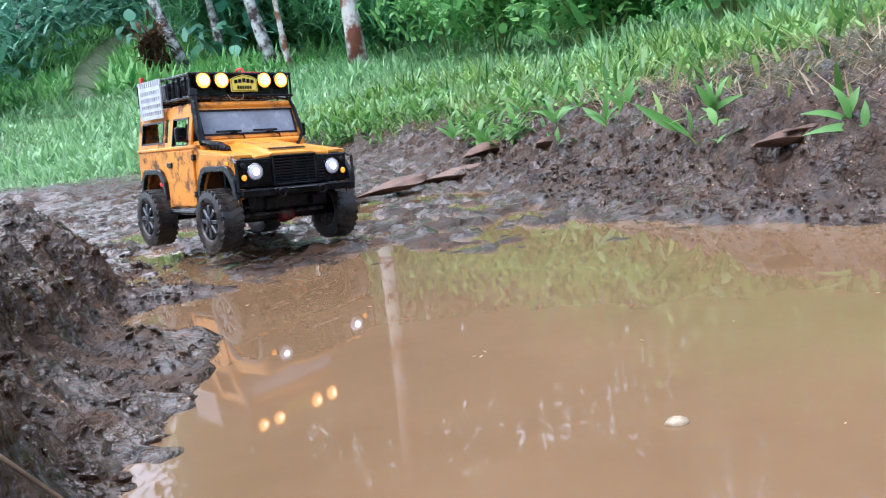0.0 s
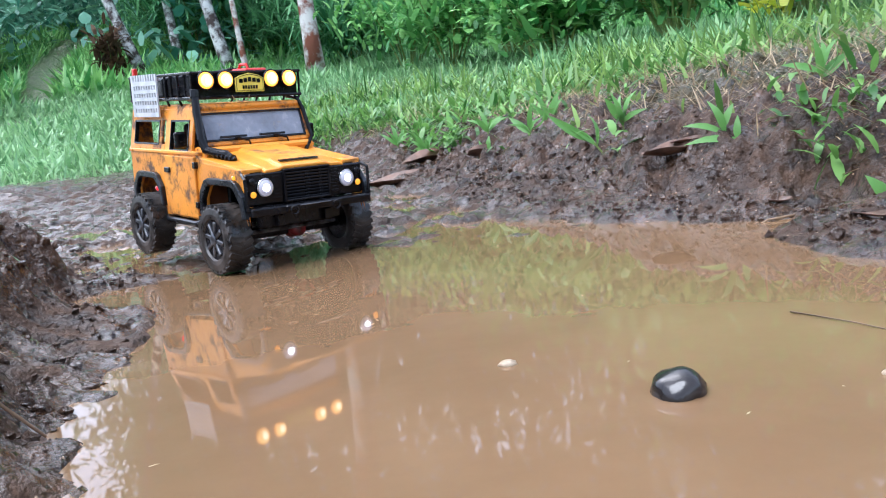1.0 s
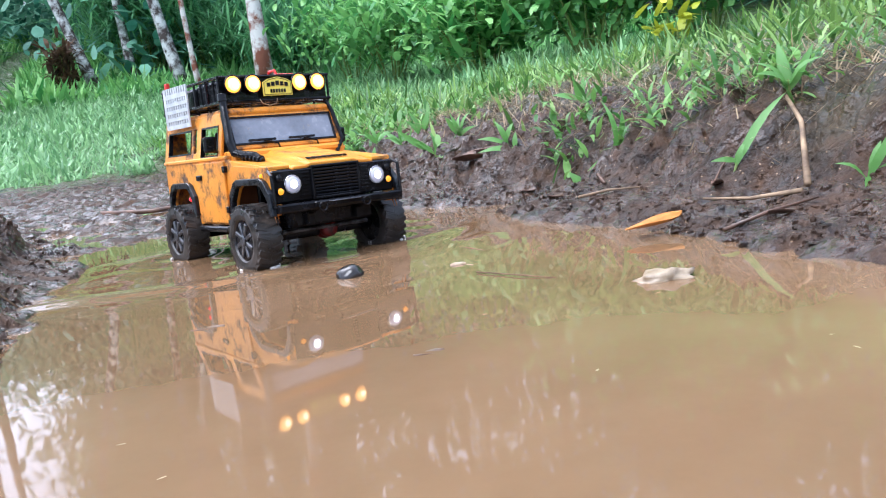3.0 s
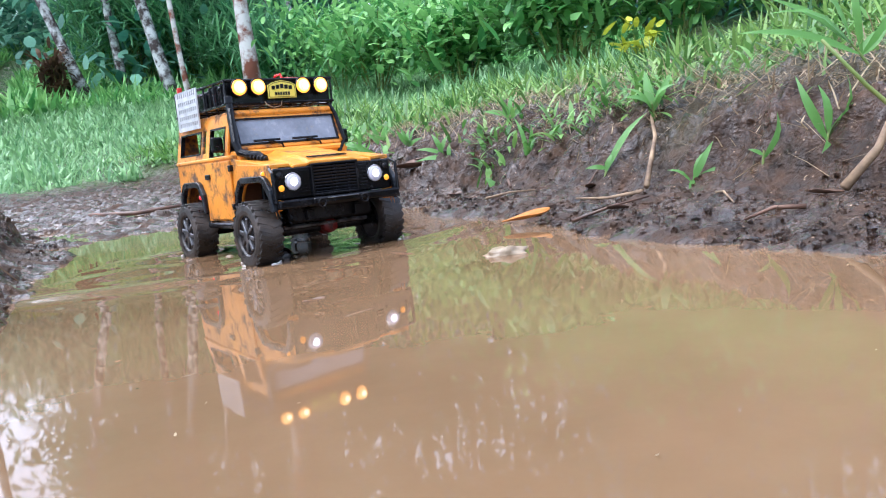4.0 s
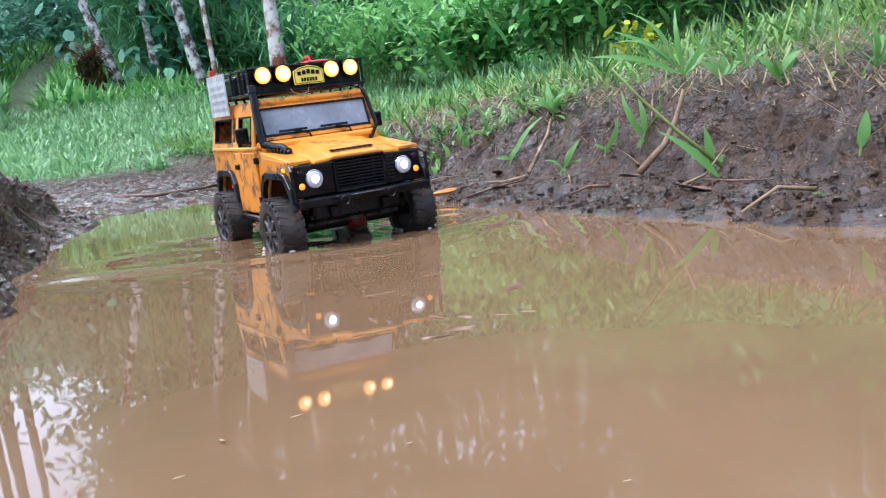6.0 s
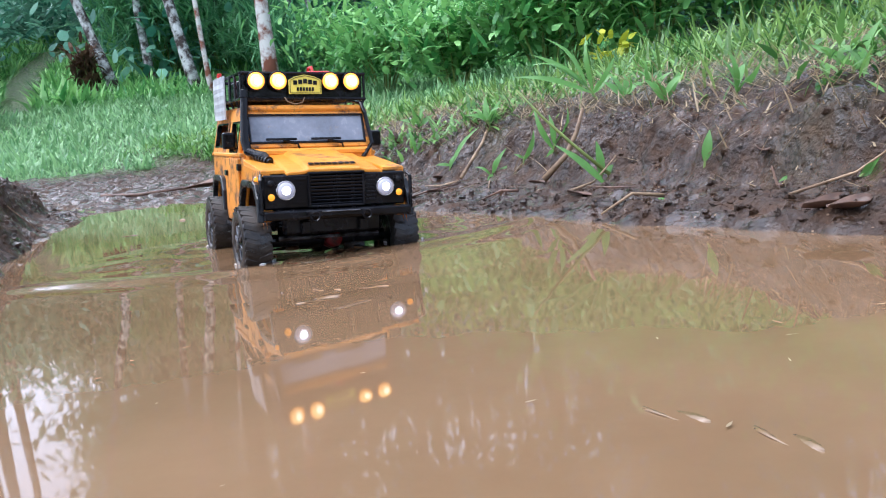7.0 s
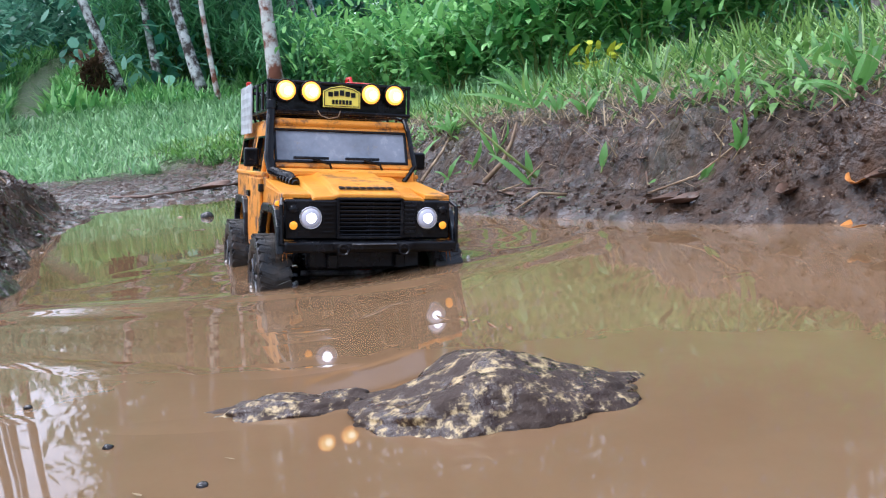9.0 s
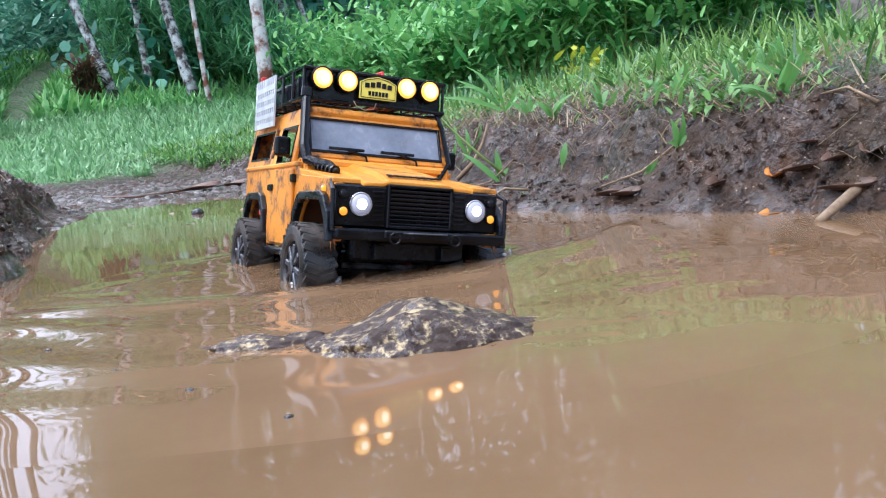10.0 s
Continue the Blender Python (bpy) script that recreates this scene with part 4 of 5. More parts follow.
# ---- woods behind: trunks and masses of leaves ----
def build_woods():
    k = 150
    bm = bmesh.new()
    xs, ys = rng.uniform(-26, 30, k), rng.uniform(16, 40, k)
    for x, y in zip(xs, ys):
        if -9.5 + (y - 25) * -0.25 < x < -6.3 + (y - 25) * -0.25 and y > 10:
            continue
        z = float(ground_height(x, y))
        h = rng.uniform(8, 14)
        a, b = rng.uniform(-0.1, 0.1, 2)
        tube(bm, [(x, y, z - 0.3), (x + a * h / 2, y + b * h / 2, z + h / 2), (x + a * h, y + b * h, z + h)], [0.16, 0.11, 0.03], 7)
    tagged(part("far_trunks", bm, M_BARK, None, "dim trunks deep in the woods"), category="woods", kind="stuff")
    # leaf clumps
    nc = 3400
    cx = rng.uniform(-24, 24, nc)
    cx[:900] = rng.uniform(-24, -5, 900)
    cy = 16 + 26 * rng.random(nc) ** 1.2
    ch = rng.random(nc) ** 1.5 * 12.0
    rise = (ground_height(cx, cy) + ch - 0.13) / np.hypot(cx - 0.3, cy + 0.9)
    open_sky = ((cx - 0.3) / (cy + 0.9) < -0.37) & (rise > 0.205)
    trail = np.abs(cx - trail_x(cy)) < 1.7
    keep = ~(open_sky | (trail & (ch < 2.4) & (cy < 27)))
    cx, cy, ch = cx[keep], cy[keep], ch[keep]
    cz = ground_height(cx, cy) + ch
    per = 62
    c = np.repeat(np.stack([cx, cy, cz], 1), per, 0)
    m = len(c)
    c = c + rng.normal(size=(m, 3)) * np.array([0.75, 0.7, 0.55])
    v, f = blades(c, rng.uniform(0.2, 0.55, m), rng.uniform(0.10, 0.22, m), rng.uniform(0, 6.28, m), rng.uniform(0.5, 2.2, m), rng.uniform(0, 0.9, m))
    tagged(raw("woods", v.tolist(), f, M_WOODS_HAZED, False), "dense green forest foliage behind the field, haze in its colour", "woods", kind="stuff")


build_woods()


# ---- shrubs and tall grass ----
def build_shrub(x, y, h, w, mat, label, leaves=900, ll=(0.10, 0.22), aspect=0.34):
    root = new("shrub", None)
    root.location = on_ground(x, y, -0.02)
    tagged(root, label, "shrub", "shrubs at the wood's edge")
    bm = bmesh.new()
    tips = []
    for k in range(9):
        a, s = k * 2.4 + x, 0.25 + 0.75 * ((k * 37) % 9) / 9
        p = [(0.05 * math.cos(a), 0.05 * math.sin(a), 0), (0.3 * w * s * math.cos(a), 0.3 * w * s * math.sin(a), 0.5 * h), (0.55 * w * s * math.cos(a), 0.55 * w * s * math.sin(a), h * (0.75 + 0.25 * s))]
        tube(bm, p, [0.012, 0.008, 0.003], 6)
        tips += p[1:]
        tips.append(tuple((np.array(p[1]) + np.array(p[2])) / 2))
    part("stem", bm, M_STEM, root)
    t = np.array(tips)[rng.integers(0, len(tips), leaves)] + rng.normal(size=(leaves, 3)) * np.array([0.17 * w, 0.17 * w, 0.14 * h])
    t[:, 2] = np.abs(t[:, 2])
    ln_ = rng.uniform(*ll, leaves)
    v, f = blades(t, ln_, ln_ * aspect * rng.uniform(0.7, 1.2, leaves), rng.uniform(0, 6.28, leaves), rng.uniform(0.2, 1.5, leaves), rng.uniform(0.2, 1.3, leaves))
    ob = raw("foliage", v.tolist(), f, mat, False)
    ob.parent = root
    tagged(ob, kind="stuff")
    return root


def put_shrubs():
    for x, y, h, w in ((1.2, 6.2, 0.7, 1.0), (1.9, 5.6, 0.9, 1.1), (2.7, 5.4, 1.0, 1.2), (3.5, 5.2, 1.0, 1.2), (2.3, 6.8, 1.5, 1.4), (3.3, 6.9, 1.7, 1.5),
                       (1.3, 7.6, 1.0, 1.3), (0.6, 8.6, 0.9, 1.3), (4.4, 6.2, 1.6, 1.5), (4.3, 4.6, 1.1, 1.2), (5.4, 5.4, 1.7, 1.6), (0.2, 10.2, 1.1, 1.6), (1.4, 9.8, 1.8, 1.8),
                       (3.0, 8.8, 2.2, 2.0), (5.0, 8.5, 2.4, 2.2)):
        build_shrub(x, y, h, w, M_SHRUB, "broad-leaved green shrub in the shade of the woods" if y > 7.5 else "bright green broad-leaved shrub at the wood's edge", 1100)
    build_shrub(2.24, 4.85, 0.28, 0.3, M_YELLOWLEAF, "small yellow-green leafed shrub before darker leaves", 40, (0.10, 0.16), 0.4)
    for x, y, h, w in ((-5.6, 9.2, 1.4, 1.8), (-6.6, 10.6, 2.0, 2.2), (-6.9, 12.4, 1.7, 2.0), (-7.6, 13.2, 2.6, 2.4), (-9.0, 17, 2.2, 2.4), (-11.0, 19, 3.0, 3.0)):
        build_shrub(x, y, h, w, M_WOODS_HAZED, "bush beside the uphill path, its green blued for haze", 1500, (0.16, 0.38), 0.16)
    build_shrub(-4.62, 14.6, 0.85, 0.45, M_BROWNLEAF, "withered brown brush beside a leaning trunk", 500, (0.10, 0.3), 0.25)
    for x, y, h, w in ((-3.6, 17.0, 1.7, 2.0), (-2.6, 16.6, 1.5, 1.8), (-4.3, 17.4, 1.9, 1.8), (-1.6, 15.6, 1.2, 1.6), (-0.6, 13.4, 0.9, 1.4)):
        build_shrub(x, y, h, w, M_CANE, "tall clump of arching cane grass between trunks", 1100, (0.4, 0.9), 0.06)


put_shrubs()


def turf_points(n, x0, x1, y0, y1, power=1.0):
    x = rng.uniform(x0, x1, n)
    y = y0 + (y1 - y0) * rng.random(n) ** power
    return x, y


def build_grass():
    # field grass beyond the mud
    x, y = turf_points(320000, -10, 5, 3.6, 16, 1.6)
    trail = np.abs(x - trail_x(y)) < np.interp(y, [8, 12, 25], [0.2, 0.45, 0.7])
    keep = (y > 3.75 + 0.35 * vnoise(x, y, 2, 9) + 0.35 * vnoise(x, y, 5, 3)) & ~(trail & (y > 9)) & (x > -1.0 * y + 0.0)
    x, y = x[keep], y[keep]
    n = len(x)
    h = (0.025 + 0.12 * rng.random(n) ** 2.2) * (1 + 0.8 * vnoise(x, y, 1.4, 4)) * np.interp(y, [3.6, 5, 16], [0.7, 1, 2.1])
    v, f = blades(np.stack([x, y, ground_height(x, y) - 0.01], 1), h, h * rng.uniform(0.05, 0.16, n), rng.uniform(0, 6.28, n), rng.uniform(0, 1.0, n), rng.uniform(0.2, 1.8, n), (0, 0.5, 1), (0.8, 1, 0))
    tagged(raw("field_grass", v.tolist(), f, M_FIELD, False), "short bright green grass field", "grass", kind="stuff")
    x, y = turf_points(60000, -18, 6, 13, 30, 1.2)
    trail = np.abs(x - trail_x(y)) < np.interp(y, [8, 12, 25], [0.2, 0.3, 0.5])
    x, y = x[~trail], y[~trail]
    n = len(x)
    h = rng.uniform(0.15, 0.55, n) * (1 + 0.5 * vnoise(x, y, 0.7, 4))
    v, f = blades(np.stack([x, y, ground_height(x, y) - 0.02], 1), h, h * 0.12, rng.uniform(0, 6.28, n), rng.uniform(0, 0.7, n), rng.uniform(0.2, 1.4, n), (0, 0.5, 1), (0.8, 1, 0))
    tagged(raw("hill_grass", v.tolist(), f, M_SHRUB, False), "long dark green grass on the wooded hillside", "grass", kind="stuff")
    # bank grass with broad blades
    y = rng.uniform(-2.6, 5.0, 90000)
    d = 0.14 + 2.9 * rng.random(90000) ** 1.2
    x = np.interp(y, SHORE_Y, SHORE_R) + d
    edge = crest(y) - np.interp(y, [0.6, 1.3], [0.01, 0.14])
    dens = np.where(d > edge, np.clip((d - edge) / 0.35, 0.12, 1), 0) * np.clip(0.45 + 0.9 * vnoise(x, y, 2.2, 3) + 0.7 * vnoise(x, y, 7, 5), 0.03, 1) * np.interp(y, [-2, 0.5, 1.5], [0.75, 0.7, 1.0])
    dry = np.clip(1.6 * vnoise(x, y, 1.7, 14) + 1.0 * vnoise(x, y, 5, 9) + np.interp(y, [-0.6, 0.2, 1.5, 2.3], [0.1, 0.5, 0.6, -0.3]), 0, 1) * np.clip((d - edge) / 0.05, 0, 1) * np.clip((1.3 - d) / 0.4, 0, 1)
    dens = dens * (1 - 0.85 * dry)
    keep = rng.random(90000) < dens
    x, y, d = x[keep], y[keep], d[keep]
    n = len(x)
    h = (0.02 + 0.10 * rng.random(n) ** 1.8) * np.clip(0.6 + 0.7 * d, 0.6, 1.5) * (1 + 0.5 * vnoise(x, y, 3, 8))
    v, f = blades(np.stack([x, y, ground_height(x, y) - 0.005], 1), h, np.minimum(h * rng.uniform(0.06, 0.3, n), np.interp(y, [0.3, 1.2], [0.0055, 0.010])), rng.uniform(0, 6.28, n), rng.uniform(0, 1.0, n), rng.uniform(0.2, 1.9, n))
    tagged(raw("bank_grass", v.tolist(), f, M_GRASS, False), "broad-bladed green grass along the bank top", "grass", kind="stuff")
    # broad-leaved herbs in low tufts
    k = 3600
    y = -1.6 + 6.2 * rng.random(k)
    d = crest(y) + np.interp(y, [0.4, 1.2], [0.02, -0.17]) + 2.4 * rng.random(k) ** 1.5
    x = np.interp(y, SHORE_Y, SHORE_R) + d
    keep = vnoise(x, y, 2.6, 12) + 0.7 * vnoise(x, y, 8, 6) > np.interp(y, [0.3, 1.3], [0.45, 0.12])
    x, y = np.repeat(x[keep], 7), np.repeat(y[keep], 7)
    n = len(x)
    x, y = x + rng.normal(size=n) * 0.012, y + rng.normal(size=n) * 0.012
    h = rng.uniform(0.02, 0.062, n) * np.interp(y, [0.5, 2.5], [0.75, 1.15])
    v, f = blades(np.stack([x, y, ground_height(x, y) + rng.uniform(-0.004, 0.045, n)], 1), h, h * rng.uniform(0.14, 0.30, n), rng.uniform(0, 6.28, n), rng.uniform(0.2, 1.3, n), rng.uniform(0.3, 1.5, n),
                  (0, 0.2, 0.45, 0.75, 1.0), (0.25, 0.85, 1.0, 0.6, 0.0))
    tagged(raw("bank_herbs", v.tolist(), f, M_HERB, True), "low broad-leaved fresh green herbs on the bank", "herbs", kind="stuff")
    # dry straw and litter on the bank edge
    n = 24000
    y = rng.uniform(-2.2, 3.2, n)
    d = crest(y) - 0.10 + rng.gamma(2.2, 0.20, n)
    x = np.interp(y, SHORE_Y, SHORE_R) + np.maximum(d, 0.05)
    v, f = blades(np.stack([x, y, ground_height(x, y) + 0.004], 1), 0.012 + 0.10 * rng.random(n) ** 2.2, rng.uniform(0.0006, 0.0026, n), rng.uniform(0, 6.28, n), rng.uniform(0.9, 1.65, n), rng.uniform(-0.2, 0.4, n), (0, 0.5, 1), (1, 1, 0))
    tagged(raw("straw_litter", v.tolist(), f, M_STRAW, False), "dry straw and leaf litter on the bank", "litter", kind="stuff")


build_grass()


# ---- single plants on the bank ----
def leaf_mesh(width, arch_, fold):
    """A leaf one metre long along x, arched and folded along its midrib."""
    rows_ = [(0.0, 0.12), (0.10, 0.55), (0.25, 0.92), (0.45, 1.0), (0.65, 0.80), (0.83, 0.45), (0.94, 0.18), (1.0, 0.02)]
    verts, faces = [], []
    for u, w in rows_:
        z = arch_ * math.sin(math.pi * u ** 1.2)
        verts += [(u, -0.5 * w * width, z + fold * w * width), (u, 0, z), (u, 0.5 * w * width, z + fold * w * width)]
    for k in range(len(rows_) - 1):
        a = 3 * k
        faces += [(a, a + 1, a + 4, a + 3), (a + 1, a + 2, a + 5, a + 4)]
    me = bpy.data.meshes.new("leaf")
    me.from_pydata(verts, [], faces)
    me.materials.append(M_PLANT)
    me.polygons.foreach_set("use_smooth", [True] * len(faces))
    return me


LEAVES = [leaf_mesh(0.16, 0.10, 0.12), leaf_mesh(0.14, 0.16, 0.10), leaf_mesh(0.20, 0.06, 0.16), leaf_mesh(0.12, 0.20, 0.08)]


def leafy_plant(x, y, *leaves):
    """A bank plant: a short stem and leaves that reach out by the given steps from its foot."""
    r = random.Random(int(1000 * (x + 7 * y)))
    root = new("grass_plant", None)
    root.location = on_ground(x, y, -0.002)
    tagged(root, "small green grass plant with broad blades on mud bank", "plant", "grass plants on the bank")
    mean = sum((Vector(d) for d in leaves), Vector()) / len(leaves)
    stem = [Vector((0, 0, -0.004)), mean * 0.25, mean * 0.45]
    part("stem", tube(bmesh.new(), stem, [0.0018, 0.0015, 0.0009], 6), M_STEM, root)
    for k, d in enumerate(leaves):
        d = Vector(d)
        foot = stem[1 + k % 2] * 0.7
        ax = d - foot
        long = max(ax.length, 0.02)
        ax.normalize()
        face = Vector((r.uniform(-0.7, 0.7), -0.7, r.uniform(0.2, 1.0)))
        up = (face - ax * face.dot(ax)).normalized()
        side = up.cross(ax)
        wide = min(1.35, 0.075 / long) if long > 0.05 else 1.9
        m = Matrix((ax * long, side * long * wide, up * long)).transposed().to_4x4()
        ob = new("leaf", LEAVES[r.randrange(4)])
        ob.parent = root
        ob.matrix_basis = Matrix.Translation(foot) @ m


leafy_plant(0.647, 0.453, (0.076, 0.006, 0.090), (-0.025, 0.005, 0.018), (0.019, 0.003, 0.037))
leafy_plant(0.715, 0.29, (-0.027, 0.006, 0.024), (0.066, -0.003, 0.019), (0.038, 0.004, 0.055), (-0.009, -0.02, -0.010), (0.051, -0.005, -0.002), (0.024, 0.004, 0.042))
leafy_plant(0.765, 0.183, (0.025, 0.006, 0.062), (-0.008, 0.003, 0.018))
leafy_plant(0.807, 0.116, (-0.023, 0.014, 0.085), (0.001, 0.010, 0.072), (0.034, 0.008, 0.082), (0.060, 0.004, 0.065), (-0.016, -0.02, -0.002), (0.037, 0.002, 0.036))
leafy_plant(0.848, -0.041, (0.001, 0.009, 0.066), (0.036, 0.000, 0.025))
leafy_plant(0.6, 0.75, (-0.021, 0.016, 0.096), (0.009, 0.012, 0.078), (-0.056, 0.001, -0.010), (-0.012, 0.005, 0.037))
leafy_plant(0.535, 0.74, (-0.022, 0.008, 0.043), (0.036, 0.001, 0.022), (0.074, -0.027, -0.010), (0.063, 0.002, 0.037), (-0.003, 0.003, 0.030))
leafy_plant(0.47, 1.0, (-0.059, 0.008, 0.021), (0.010, 0.005, 0.044), (-0.024, 0.009, 0.051))
leafy_plant(0.92, 0.2, (-0.161, 0.018, 0.058), (-0.091, 0.023, 0.124), (-0.014, 0.017, 0.123), (-0.117, 0.021, 0.096), (0.034, 0.007, 0.079), (-0.120, 0.022, 0.077), (0.026, 0.003, 0.047))
leafy_plant(0.992, -0.518, (0.053, 0.001, 0.035), (0.012, -0.02, 0.022))
leafy_plant(0.93, -0.27, (0.013, 0.006, 0.050))
leafy_plant(0.864, -0.321, (0.059, -0.013, 0.006), (0.007, -0.022, -0.004), (-0.02, -0.01, 0.012))
leafy_plant(1.03, -0.568, (-0.001, 0.007, 0.050), (0.023, 0.002, 0.026), (0.065, -0.024, -0.003), (-0.014, -0.013, 0.018), (0.016, 0.007, 0.060))
leafy_plant(0.98, -0.4, (0.039, -0.025, -0.020), (-0.016, -0.011, -0.008))
leafy_plant(0.85, -0.08, (0.028, -0.03, -0.014), (-0.014, -0.03, -0.03), (-0.076, 0.013, 0.070), (0.019, -0.03, -0.03))
leafy_plant(0.49, 0.99, (-0.083, 0.006, 0.003), (-0.009, 0.006, 0.034), (-0.041, -0.01, -0.012))
leafy_plant(0.36, 1.25, (-0.018, 0.011, 0.062), (-0.084, 0.016, 0.070), (-0.056, 0.011, 0.046))
leafy_plant(0.23, 1.8, (0.003, 0.007, 0.042), (-0.055, 0.000, 0.009), (-0.022, 0.005, 0.034))
TUFTS = [(0.95, 0.15, 1.0, 5), (1.05, -0.10, 1.1, 6), (1.25, -0.45, 1.2, 7), (0.75, 0.50, 1.2, 5), (0.42, 1.35, 1.2, 6), (0.30, 1.62, 1.2, 6), (0.24, 1.90, 1.2, 6), (0.36, 1.75, 1.4, 6), (1.30, -0.80, 1.2, 6),
         (1.05, 0.30, 1.1, 6), (1.16, -0.62, 1.4, 6), (0.10, 2.25, 1.2, 7), (0.02, 2.5, 1.3, 7), (0.62, 1.05, 1.1, 6), (1.12, -0.30, 1.3, 6), (1.33, -0.20, 1.4, 7), (0.98, 0.02, 1.0, 5)]
for k, (x, y, s, n) in enumerate(TUFTS):
    r = random.Random(k)
    leafy_plant(x, y, *[(s * 0.045 * math.cos(a) * q, s * 0.045 * math.sin(a) * q, s * (0.02 + 0.055 * (1.2 - q))) for a, q in [(2.4 * j + r.uniform(-0.5, 0.5) + k, r.uniform(0.4, 1.15)) for j in range(n)]])


# ---- stones, rock, dead leaves and sticks ----
def build_stone(name, label, x, y, z, sx, sy, sz, mat, seed, category="stone", rough=0.22, sub=3, freq=1.6, peak=0.0, peak_at=0.05):
    bm = bmesh.new()
    bmesh.ops.create_icosphere(bm, subdivisions=sub, radius=1)
    for v in bm.verts:
        p = v.co.copy()
        d = 1 + rough * noise.noise(p * freq + Vector((seed, seed * 1.7, 0))) + 0.4 * rough * noise.noise(p * freq * 3.3 + Vector((seed, 0, 0)))
        v.co = Vector((p.x * sx, p.y * sy, p.z * sz * (1 - peak + peak * 1.9 * math.exp(-((p.x - peak_at) / 0.42) ** 2)))) * d
    ob = part(name, bm, mat, None, "", smooth=True)
    ob.location = (x, y, z)
    return tagged(ob, label, category)


build_stone("rock", "dark mottled rock with pale yellow patches standing in water", 0.638, -1.220, -0.006, 0.083, 0.052, 0.0222, M_ROCK, 3, "rock", 0.16, 5, 2.6, 0.30, -0.03)
build_stone("low_rock", "low dark wet rock lump barely out of water", 0.537, -1.198, -0.0068, 0.050, 0.022, 0.013, M_ROCK, 8, "rock", 0.25, 5, 2.4)
build_stone("round_stone", "round wet black stone standing in the puddle", 0.174, 0.313, 0.001, 0.0150, 0.0150, 0.0120, M_STONE_DARK, 5, "stone", 0.12)
for k, (sx, sy) in enumerate(((0.509, -1.292), (0.569, -1.359), (0.451, -1.23), (0.378, -1.143))):
    build_stone("dark_pebble", "tiny dark wet pebble poking out of water", sx, sy, 0.0, 0.0026, 0.0022, 0.002, M_STONE_DARK, 20 + k)
build_stone("pebble", "small pale wet pebble in the puddle", 0.093, 0.40, 0.0, 0.0058, 0.0045, 0.0032, M_STONE_PALE, 6)
build_stone("flat_pebble", "flat pale pebble in shallow water", 0.285, 0.30, 0.0, 0.009, 0.004, 0.003, M_STONE_PALE, 7)
build_stone("pale_stone", "pale mottled stone at the water's edge", 0.43, 0.10, 0.0, 0.024, 0.012, 0.008, M_STONE_PALE, 9, rough=0.6)


def build_dead_leaf(x, y, length, width, yaw, mat, label, curl=0.28, z=None, tilt=(6, -5)):
    """A curled leaf lying on the ground, with a raised midrib."""
    bm = bmesh.new()
    nu, nv = 9, 5
    g = []
    for i in range(nu):
        u = i / (nu - 1)
        w = width * math.sin(math.pi * min(1, 0.06 + 0.94 * u)) ** 0.7
        g.append([bm.verts.new(((u - 0.5) * length, (j / (nv - 1) - 0.5) * w, curl * width * ((j / (nv - 1) - 0.5) ** 2 * 1.6 + 0.35 * (u - 0.5) ** 2) + 0.1 * width * math.sin(5 * u + j))) for j in range(nv)])
    for a, b in zip(g, g[1:]):
        for j in range(nv - 1):
            bm.faces.new((a[j], a[j + 1], b[j + 1], b[j]))
    r = bmesh.ops.extrude_face_region(bm, geom=bm.faces[:])
    bmesh.ops.translate(bm, verts=[v for v in r["geom"] if isinstance(v, bmesh.types.BMVert)], vec=(0, 0, 0.0008))
    bmesh.ops.recalc_face_normals(bm, faces=bm.faces)
    ob = part("dead_leaf", bm, mat, None, "", smooth=True)
    p = on_ground(x, y, 0.003 if y < 1.7 else 0.014)
    ob.matrix_basis = pose(p[0], p[1], p[2] if z is None else z, tilt[0], tilt[1], yaw)
    return tagged(ob, label, "leaf", "fallen leaves")


build_dead_leaf(0.50, 0.32, 0.075, 0.020, 20, M_ORANGE_LEAF, "bright orange fallen leaf on wet mud edge", 0.4, 0.012)
build_dead_leaf(-0.13, 1.80, 0.19, 0.07, 35, M_DEAD, "large brown wet dead leaf on mud")
build_dead_leaf(-0.01, 1.96, 0.20, 0.07, 15, M_DEAD, "large brown wet dead leaf on mud")
build_dead_leaf(0.09, 2.10, 0.16, 0.08, 50, M_DEAD, "large brown wet dead leaf on mud")
build_dead_leaf(0.20, 1.77, 0.055, 0.04, 30, M_DEAD, "curled brown dead leaf on the bank", 0.8)
build_dead_leaf(0.40, 1.04, 0.075, 0.04, 10, M_DEAD, "curled dark dead leaf on the bank", 0.5)
build_dead_leaf(0.94, -0.56, 0.05, 0.02, 5, M_DEAD, "curled dark dead leaf by the water", 0.8)
build_dead_leaf(1.07, -0.77, 0.05, 0.022, 30, M_ORANGE_LEAF, "reddish fallen leaf on bank")
build_dead_leaf(1.10, -0.80, 0.08, 0.025, 50, M_DEAD, "brown dead leaf on bank")


def build_stick(pts, r, label, mat=M_TWIG):
    bm = tube(bmesh.new(), pts, [r * (1 - 0.5 * k / (len(pts) - 1)) for k in range(len(pts))], 7)
    return tagged(part("stick", bm, mat, None, "", smooth=True), label, "stick", "fallen sticks")


